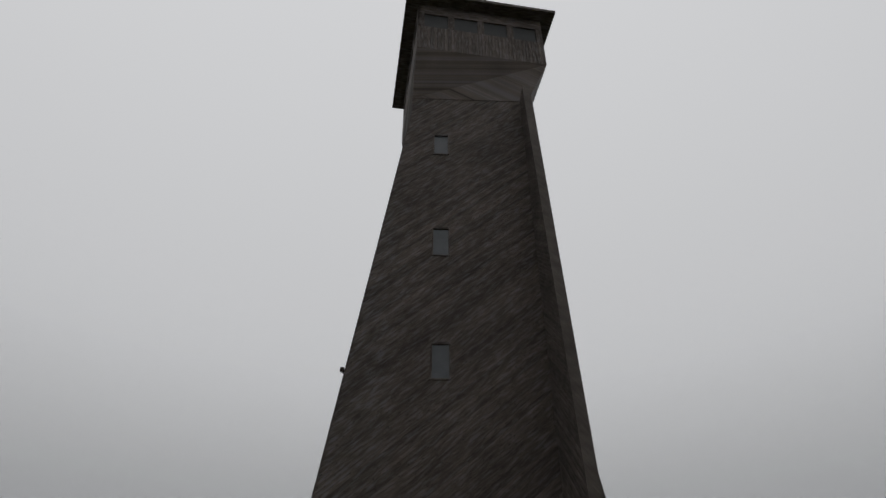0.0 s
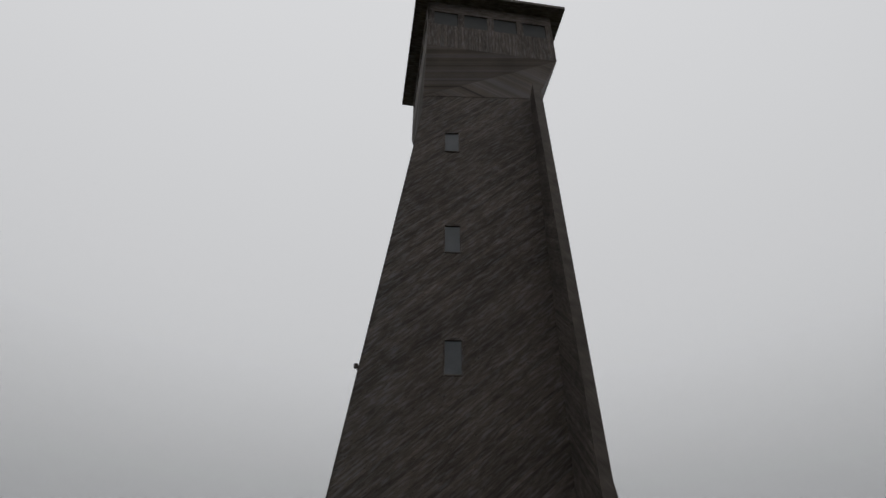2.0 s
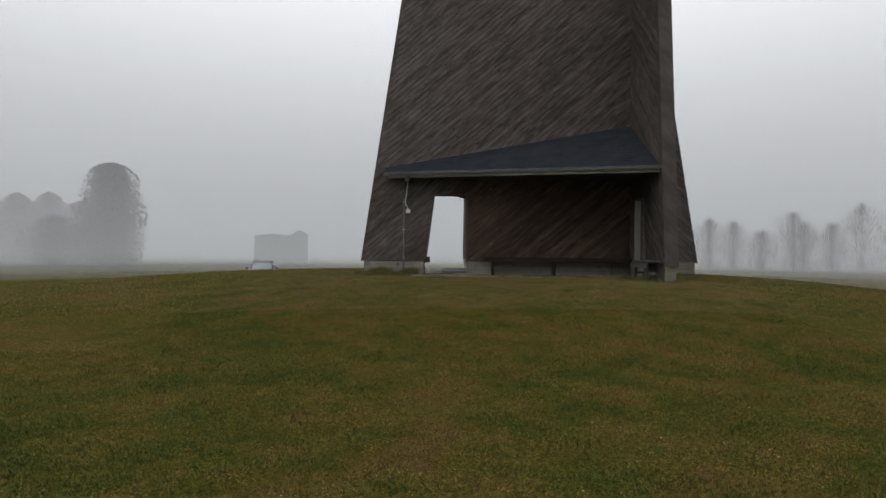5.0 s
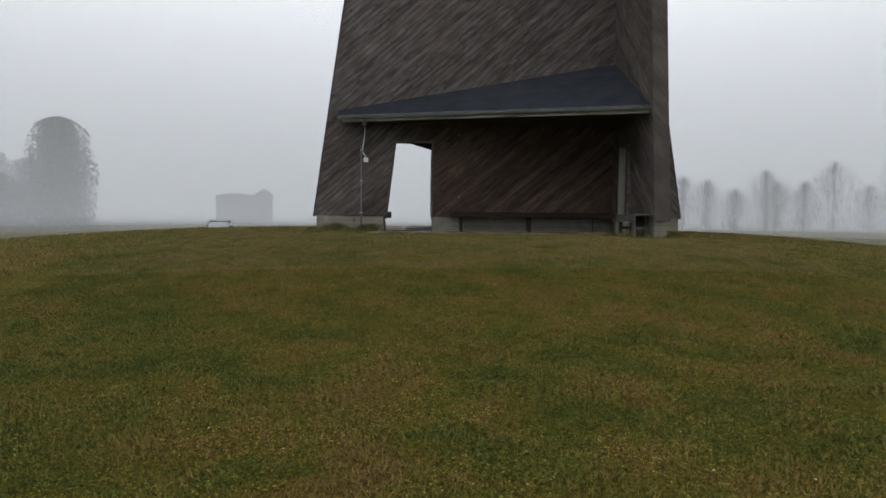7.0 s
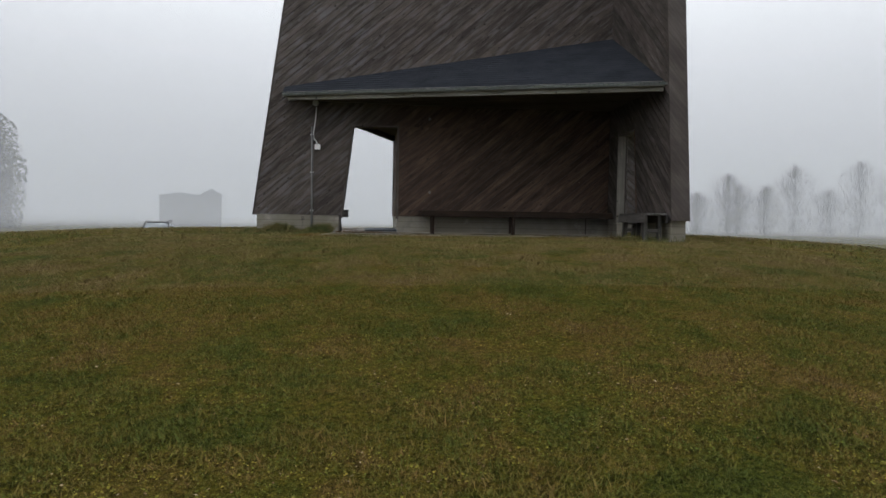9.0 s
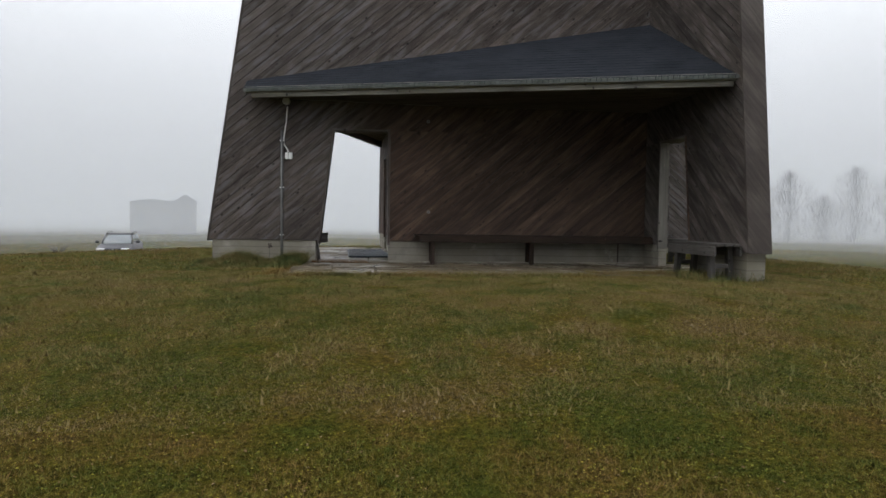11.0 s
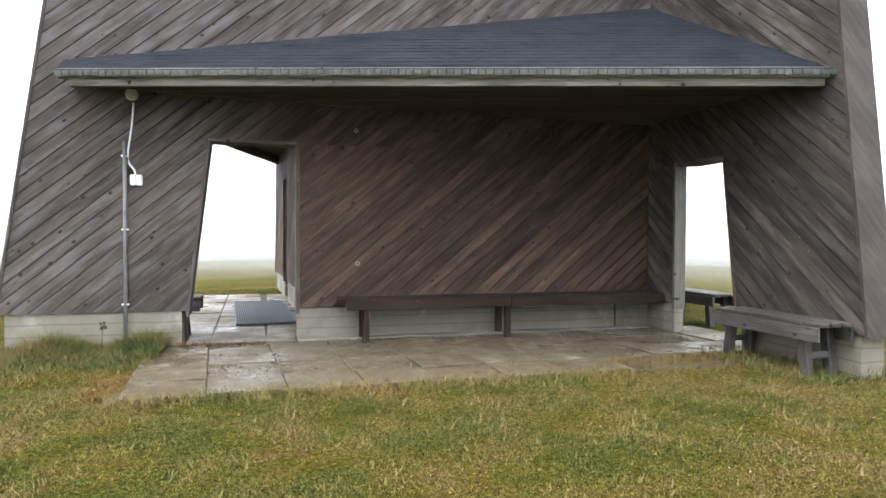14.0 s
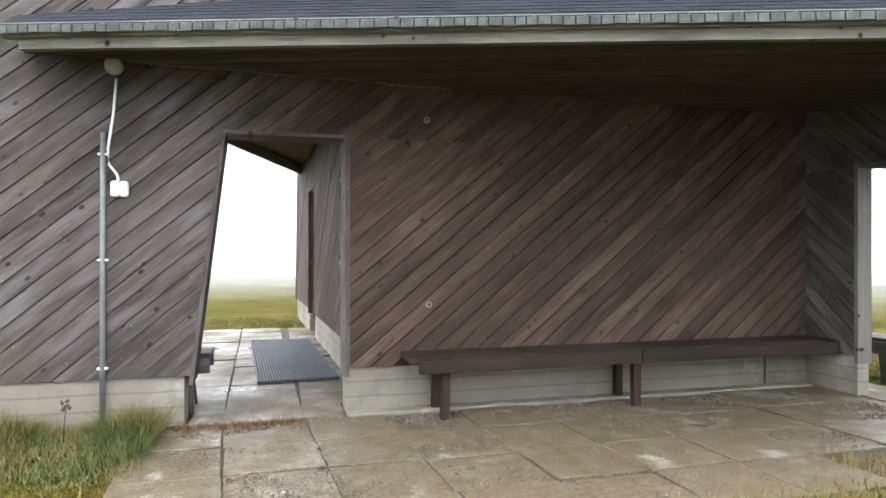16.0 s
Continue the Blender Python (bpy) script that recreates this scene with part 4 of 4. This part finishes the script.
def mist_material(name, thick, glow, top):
    """A translucent sheet that stands in for the haze of the fog, thinning upwards. Near sheets only scatter the
    daylight that falls on them; those of the far distance glow.
    """
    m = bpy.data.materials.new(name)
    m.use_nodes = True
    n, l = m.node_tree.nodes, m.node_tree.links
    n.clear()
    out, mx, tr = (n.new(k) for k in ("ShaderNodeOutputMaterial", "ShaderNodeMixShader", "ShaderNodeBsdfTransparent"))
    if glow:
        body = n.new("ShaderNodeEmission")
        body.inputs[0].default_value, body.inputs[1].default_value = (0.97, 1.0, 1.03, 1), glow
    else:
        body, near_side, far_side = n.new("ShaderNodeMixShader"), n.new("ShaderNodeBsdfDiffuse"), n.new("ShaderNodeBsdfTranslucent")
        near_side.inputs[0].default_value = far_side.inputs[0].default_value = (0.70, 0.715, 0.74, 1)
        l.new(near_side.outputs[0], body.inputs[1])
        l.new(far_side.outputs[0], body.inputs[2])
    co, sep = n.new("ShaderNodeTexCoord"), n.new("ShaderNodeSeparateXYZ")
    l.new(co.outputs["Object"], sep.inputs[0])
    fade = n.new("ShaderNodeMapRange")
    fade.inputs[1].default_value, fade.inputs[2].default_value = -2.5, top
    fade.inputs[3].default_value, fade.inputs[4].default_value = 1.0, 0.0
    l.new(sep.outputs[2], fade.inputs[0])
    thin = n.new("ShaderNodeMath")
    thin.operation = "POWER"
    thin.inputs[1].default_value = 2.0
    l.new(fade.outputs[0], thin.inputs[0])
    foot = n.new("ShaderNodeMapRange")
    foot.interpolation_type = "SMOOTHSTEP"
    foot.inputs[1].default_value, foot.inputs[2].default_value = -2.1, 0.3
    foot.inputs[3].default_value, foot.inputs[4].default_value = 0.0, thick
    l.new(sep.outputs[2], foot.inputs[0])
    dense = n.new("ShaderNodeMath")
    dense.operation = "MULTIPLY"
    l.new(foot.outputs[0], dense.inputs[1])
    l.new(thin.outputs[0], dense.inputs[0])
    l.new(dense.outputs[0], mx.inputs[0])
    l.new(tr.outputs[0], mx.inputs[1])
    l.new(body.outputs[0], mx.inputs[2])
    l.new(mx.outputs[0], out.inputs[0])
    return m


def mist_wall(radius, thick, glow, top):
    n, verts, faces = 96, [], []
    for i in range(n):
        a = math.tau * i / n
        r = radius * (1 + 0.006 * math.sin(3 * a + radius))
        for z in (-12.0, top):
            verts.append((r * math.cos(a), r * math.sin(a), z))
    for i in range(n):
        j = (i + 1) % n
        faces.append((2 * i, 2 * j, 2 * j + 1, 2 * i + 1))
    ob = put("backdrop", mesh_of("backdrop", verts, faces, mist_material("fog_haze_sheet", thick, glow, top)))
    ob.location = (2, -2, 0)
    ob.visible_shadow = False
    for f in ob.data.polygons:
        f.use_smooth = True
    return tagged(ob, "plain grey translucent sheet standing in for the fog's haze", "fog", kind="structure")


# haze is built from ring sheets; those from 53 m out also emit
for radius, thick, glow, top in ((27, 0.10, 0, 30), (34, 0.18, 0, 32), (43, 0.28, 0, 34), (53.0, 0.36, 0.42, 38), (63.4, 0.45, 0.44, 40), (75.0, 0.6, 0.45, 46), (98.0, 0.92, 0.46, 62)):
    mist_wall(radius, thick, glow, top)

# ---- paving ----
PX, PY = 0.63, 0.60
paving = put("pavement", mesh_of("pavement", [(-1.5, -2.46, -0.09), (5.3, -2.46, -0.09), (5.3, 0, -0.09), (-1.5, 0, -0.09), (-1.5, -2.46, -0.018), (5.3, -2.46, -0.018), (5.3, 0, -0.018), (-1.5, 0, -0.018)],
             [(3, 2, 1, 0), (4, 5, 6, 7), (0, 1, 5, 4), (1, 2, 6, 5), (2, 3, 7, 6), (3, 0, 4, 7)], noisy("joint_soil", (0.02, 0.018, 0.012), (0.06, 0.05, 0.03), 6)))
tagged(paving, "wet worn concrete paving slabs with mossy joints", "paving", kind="structure")
prng = random.Random(5)


def paver(x0, x1, y0, y1, skew):
    lift = prng.uniform(-0.012, 0.004)
    b = 0.004
    g0, g1, g2, g3 = (prng.uniform(0.002, 0.013) for _ in range(4))
    c = [(x0 + g0, y0 + g1), (x1 - g2, y0 + g3), (x1 - g0, y1 - g2), (x0 + g3, y1 - g1)]
    mid = ((x0 + x1) / 2, (y0 + y1) / 2)
    tilt = (prng.uniform(-0.008, 0.008), prng.uniform(-0.008, 0.008))

    def pt(p, z, inset=0.0):
        px, py = p[0] + (inset if p[0] < mid[0] else -inset), p[1] + (inset if p[1] < mid[1] else -inset)
        return (px - skew * py, py, z + tilt[0] * (px - mid[0]) + tilt[1] * (py - mid[1]))
    verts = [pt(p, -0.06) for p in c] + [pt(p, lift - b) for p in c] + [pt(p, lift, b) for p in c]
    faces = [(8, 9, 10, 11)] + [(i, (i + 1) % 4, (i + 1) % 4 + 4, i + 4) for i in range(4)] + [(i + 4, (i + 1) % 4 + 4, (i + 1) % 4 + 8, i + 8) for i in range(4)]
    put("slab", mesh_of("slab", verts, faces, PAVER), paving)


for i in range(11):
    for j in range(4):
        x0, y1 = -1.60 + i * PX, -0.12 - j * 0.58
        if j == 3 and i > 6:
            continue
        paver(x0, x0 + PX, y1 - 0.58, y1, 0.07)
for i in range(2):
    for j in range(11):
        x0, y0 = -1.60 + i * PX, 0.34 + j * 0.52
        paver(x0, x0 + PX, y0, y0 + 0.52, 0.02)
for j in range(11):
    y0 = 0.34 + j * 0.52
    paver(-0.34, 0.2, y0, y0 + 0.52, 0.0)
put("bedding", mesh_of("bedding", [(x, y, z) for z in (-0.09, -0.017) for x, y in ((-1.62, 0.33), (0.24, 0.33), (0.24, 6.08), (-1.62, 6.08))],
    [(3, 2, 1, 0), (4, 5, 6, 7), (0, 1, 5, 4), (1, 2, 6, 5), (2, 3, 7, 6), (3, 0, 4, 7)], paving.data.materials[0]), paving)
box("threshold", (-1.22, -0.11, -0.06), (-0.01, 0.33, 0.012), PAVER, paving, 0.01, "pale wet concrete threshold")

# ---- grass ----
GRASS_RNG = np.random.default_rng(11)


def grass_material(name, stops):
    m, n, l, b = material(name, 0.8, 0, 0.12)
    geo = n.new("ShaderNodeNewGeometry")
    _, dry = patches(n, l)
    a = n.new("ShaderNodeMath")
    a.operation = "MULTIPLY_ADD"
    a.inputs[1].default_value = 0.30
    l.new(geo.outputs["Random Per Island"], a.inputs[0])
    low = n.new("ShaderNodeMath")
    low.operation = "MULTIPLY_ADD"
    low.inputs[1].default_value, low.inputs[2].default_value = 1.0, -0.15
    l.new(dry, low.inputs[0])
    l.new(low.outputs[0], a.inputs[2])
    r = ramp(n, stops)
    l.new(a.outputs[0], r.inputs[0])
    l.new(r.outputs[0], b.inputs["Base Color"])
    return m


BLADE = grass_material("grass_blades", [(0.0, (0.040, 0.057, 0.0098)), (0.3, (0.062, 0.074, 0.0130)), (0.48, (0.096, 0.089, 0.0160)), (0.66, (0.130, 0.095, 0.023)), (0.82, (0.138, 0.086, 0.030)), (1.0, (0.175, 0.130, 0.062))])
TRODDEN = grass_material("trodden_grass_blades", [(0.0, (0.062, 0.072, 0.021)), (0.28, (0.097, 0.094, 0.029)), (0.48, (0.146, 0.119, 0.042)), (0.66, (0.168, 0.122, 0.054)), (0.82, (0.145, 0.106, 0.052)), (1.0, (0.160, 0.130, 0.074))])


def blades(name, label, xs, ys, heights, widths, mat=None):
    n = len(xs)
    a, lean = GRASS_RNG.uniform(0, math.tau, n), GRASS_RNG.uniform(0.2, 1.5, n) * heights
    zs = turf_z(xs, ys) - 0.003
    dx, dy = np.cos(a), np.sin(a)
    v = np.empty((n, 3, 3))
    v[:, 0] = np.stack((xs - dy * widths, ys + dx * widths, zs), 1)
    v[:, 1] = np.stack((xs + dy * widths, ys - dx * widths, zs), 1)
    v[:, 2] = np.stack((xs + dx * lean, ys + dy * lean, zs + heights), 1)
    me = mesh_of(name, v.reshape(-1, 3).tolist(), np.arange(3 * n).reshape(-1, 3).tolist(), mat or BLADE)
    return tagged(put(name, me), label, "grass", kind="stuff")


def lawn(n, x0, x1, y0, y1, h0, h1, w):
    xs, ys = GRASS_RNG.uniform(x0, x1, n), GRASS_RNG.uniform(y0, y1, n)
    keep = ~((xs > -1.45) & (xs < 5.3) & (ys > -2.0 - 0.42 * (xs < 2.9)) & (ys < 6.0)) & ~((xs > -1.35) & (xs < 0.25) & (ys > -2.5) & (ys < 6.0)) & ~((xs > -3.2) & (xs < 5.2) & (ys > -0.1) & (ys < 0.4)) & ~((xs > 0) & (xs < 5) & (ys > 0))
    xs, ys = xs[keep], ys[keep]
    tuft = np.array([noise.noise((x * 2.3, y * 2.3, 7)) for x, y in zip(xs, ys)])
    h = GRASS_RNG.uniform(h0, h1, len(xs)) * np.clip(1 + 0.9 * tuft, 0.4, 1.7)
    return xs, ys, h, np.full(len(xs), w) * GRASS_RNG.uniform(0.7, 1.3, len(xs))


blades("lawn_grass", "short trodden green and straw-coloured grass", *lawn(780000, -5.0, 6.0, -8.0, -1.9, 0.004, 0.017, 0.0025), TRODDEN)
blades("lawn_grass", "short green and straw-coloured hillside grass", *lawn(150000, -9, 10, -21.0, -10.5, 0.010, 0.032, 0.0055))
blades("lawn_grass", "matted short grass on the slope", *lawn(680000, -4.8, 5.2, -17.5, -8.0, 0.006, 0.024, 0.0031))
blades("lawn_grass", "short grass round the tower", *lawn(90000, -14, 16, -8, 16, 0.012, 0.045, 0.008), TRODDEN)


def leaflets(name, label, n, x0, x1, y0, y1, size, mat):
    """Small flat leaves lying in the turf: clover, moss and fallen leaves."""
    xs, ys = GRASS_RNG.uniform(x0, x1, n), GRASS_RNG.uniform(y0, y1, n)
    clump = np.array([noise.noise((x * 1.6, y * 1.6, 21)) for x, y in zip(xs, ys)])
    xs, ys = xs[clump > -0.12], ys[clump > -0.12]
    n = len(xs)
    zs = turf_z(xs, ys) + GRASS_RNG.uniform(0.004, 0.022, n)
    a, r = GRASS_RNG.uniform(0, math.tau, n), size * GRASS_RNG.uniform(0.5, 1.4, n)
    v = np.empty((n, 4, 3))
    for i in range(4):
        v[:, i] = np.stack((xs + r * np.cos(a + i * math.pi / 2) * (1.3 if i % 2 else 0.8), ys + r * np.sin(a + i * math.pi / 2) * (1.3 if i % 2 else 0.8), zs + GRASS_RNG.uniform(-0.6, 0.6, n) * r), 1)
    return tagged(put(name, mesh_of(name, v.reshape(-1, 3).tolist(), np.arange(4 * n).reshape(-1, 4).tolist(), mat)), label, "leaves", kind="stuff")


CLOVER = grass_material("clover_leaves", [(0.0, (0.03507, 0.05754, 0.0112)), (0.4, (0.08766, 0.1046, 0.01493)), (0.7, (0.1987, 0.1674, 0.02333)), (1.0, (0.2805, 0.1779, 0.03732))])
FALLEN = grass_material("fallen_leaves", [(0.0, (0.05, 0.03, 0.015)), (0.5, (0.16, 0.10, 0.05)), (1.0, (0.42, 0.36, 0.24))])
leaflets("clover", "low clover and moss in the turf", 80000, -5.5, 7.5, -10.5, -2.2, 0.0048, CLOVER)
leaflets("clover", "low clover and moss on the slope", 70000, -5.5, 6, -17.0, -10.5, 0.005, CLOVER)
leaflets("fallen_leaf_litter", "dry brown and pale leaf scraps in the grass", 12000, -6, 8, -17.5, -2.1, 0.006, FALLEN)
WEED = grass_material("tall_weeds", [(0.1, (0.030, 0.050, 0.018)), (0.38, (0.075, 0.090, 0.028)), (0.55, (0.135, 0.120, 0.042)), (0.72, (0.15, 0.095, 0.042)), (1.0, (0.25, 0.195, 0.11))])
# taller weeds at the plinth and along the paving edge
n = 20000
wx, wy = GRASS_RNG.uniform(-3.1, -1.40, n), -0.06 - np.abs(GRASS_RNG.normal(0, 0.62, n))
blades("tall_weeds", "tall unmown grass and weeds against the plinth", wx, wy, GRASS_RNG.uniform(0.04, 0.27, n) * np.clip(1.15 + 0.75 * wy, 0.16, 1) * (0.75 + 0.35 * np.sin(wx * 7)), np.full(n, 0.0042), WEED)
n = 7000
ex = GRASS_RNG.uniform(-1.5, 5.2, n)
ey = np.where(ex < 2.9, -2.46, -2.03 + 0.05 * np.sin(ex * 5)) + GRASS_RNG.normal(-0.06, 0.09, n)
blades("edge_grass", "yellowing grass fringe over the paving edge", ex, ey, GRASS_RNG.uniform(0.02, 0.085, n), np.full(n, 0.004), TRODDEN)
n = 900
fx = GRASS_RNG.uniform(-1.3, -0.35, n)
blades("rusty_grass", "rust-brown dry grass at the threshold", fx, -0.16 + GRASS_RNG.normal(0, 0.055, n), GRASS_RNG.uniform(0.015, 0.08, n), np.full(n, 0.005),
       grass_material("rusty_grass", [(0.2, (0.075, 0.042, 0.018)), (0.8, (0.19, 0.105, 0.04))]))
n = 11000
mx_ = GRASS_RNG.uniform(-1.9, 5.2, n)
my_ = np.where(mx_ < 2.9, -2.46, -2.03) + GRASS_RNG.normal(-0.10, 0.13, n)
side_ = GRASS_RNG.uniform(0, 1, n) < 0.25
mx_, my_ = np.where(side_, -1.5 + GRASS_RNG.normal(-0.08, 0.09, n), mx_), np.where(side_, GRASS_RNG.uniform(-2.4, -1.2, n), my_)
damp = np.array([noise.noise((x * 1.3, y * 1.3, 12)) + 0.5 * noise.noise((x * 4, y * 4, 2)) for x, y in zip(mx_, my_)]) > 0.06
blades("edge_moss", "orange-brown moss and dead grass at the paving edge", mx_[damp], my_[damp], GRASS_RNG.uniform(0.012, 0.05, damp.sum()), np.full(damp.sum(), 0.005),
       grass_material("orange_moss", [(0.1, (0.10, 0.085, 0.022)), (0.5, (0.145, 0.100, 0.028)), (0.9, (0.145, 0.080, 0.028))]))
n = 1200
bx, by = GRASS_RNG.uniform(4.0, 5.0, n), GRASS_RNG.uniform(-3.4, -1.9, n)
blades("tall_weeds", "tall grass round the legs of the old bench", bx, by, GRASS_RNG.uniform(0.04, 0.17, n), np.full(n, 0.0042), WEED)

stalk = thing("dock_stalk", "dead dark brown dock stalk in the weeds", "weed")
rod("stem", [(-1.98, -0.42, -0.03), (-1.97, -0.44, 0.16), (-1.95, -0.46, 0.31)], [0.005, 0.004, 0.003], BARK, stalk, sides=6)
krng = random.Random(4)
for i in range(16):
    bm = bmesh.new()
    bmesh.ops.create_icosphere(bm, subdivisions=1, radius=krng.uniform(0.008, 0.014), matrix=Matrix.Translation((-1.955 + krng.uniform(-0.03, 0.03), -0.455 + krng.uniform(-0.03, 0.03), krng.uniform(0.25, 0.33))))
    part("seed_head", bm, CARCASS, stalk)

# loose gravel on the paving
n = 34000
qx, qy = GRASS_RNG.uniform(-1.3, 4.6, n), -0.16 - np.abs(GRASS_RNG.normal(0.85, 0.6, n))
heap = np.array([noise.noise((x * 1.1, y * 2.6, 31)) + 0.5 * noise.noise((x * 5, y * 7, 3)) for x, y in zip(qx, qy)])
keep = (heap > 0.1) & (qy > -2.5)
qx, qy = qx[keep], qy[keep]
qr = 0.0025 + GRASS_RNG.exponential(0.003, len(qx))
gv, gf = [], []
for x, y, r in zip(qx, qy, qr):
    k = len(gv)
    a = x * 37.0
    gv += [(x + r * math.cos(a + i * math.tau / 4), y + r * 0.8 * math.sin(a + i * math.tau / 4), -0.012) for i in range(4)] + [(x + 0.2 * r, y, r * 0.55)]
    gf += [(k + i, k + (i + 1) % 4, k + 4) for i in range(4)]
tagged(put("gravel", mesh_of("gravel", gv, gf, noisy("gravel_stone", (0.03, 0.025, 0.018), (0.15, 0.13, 0.10), 30, 0.95, spec=0.1))), "loose pale gravel scattered over the paving", "gravel", kind="stuff")
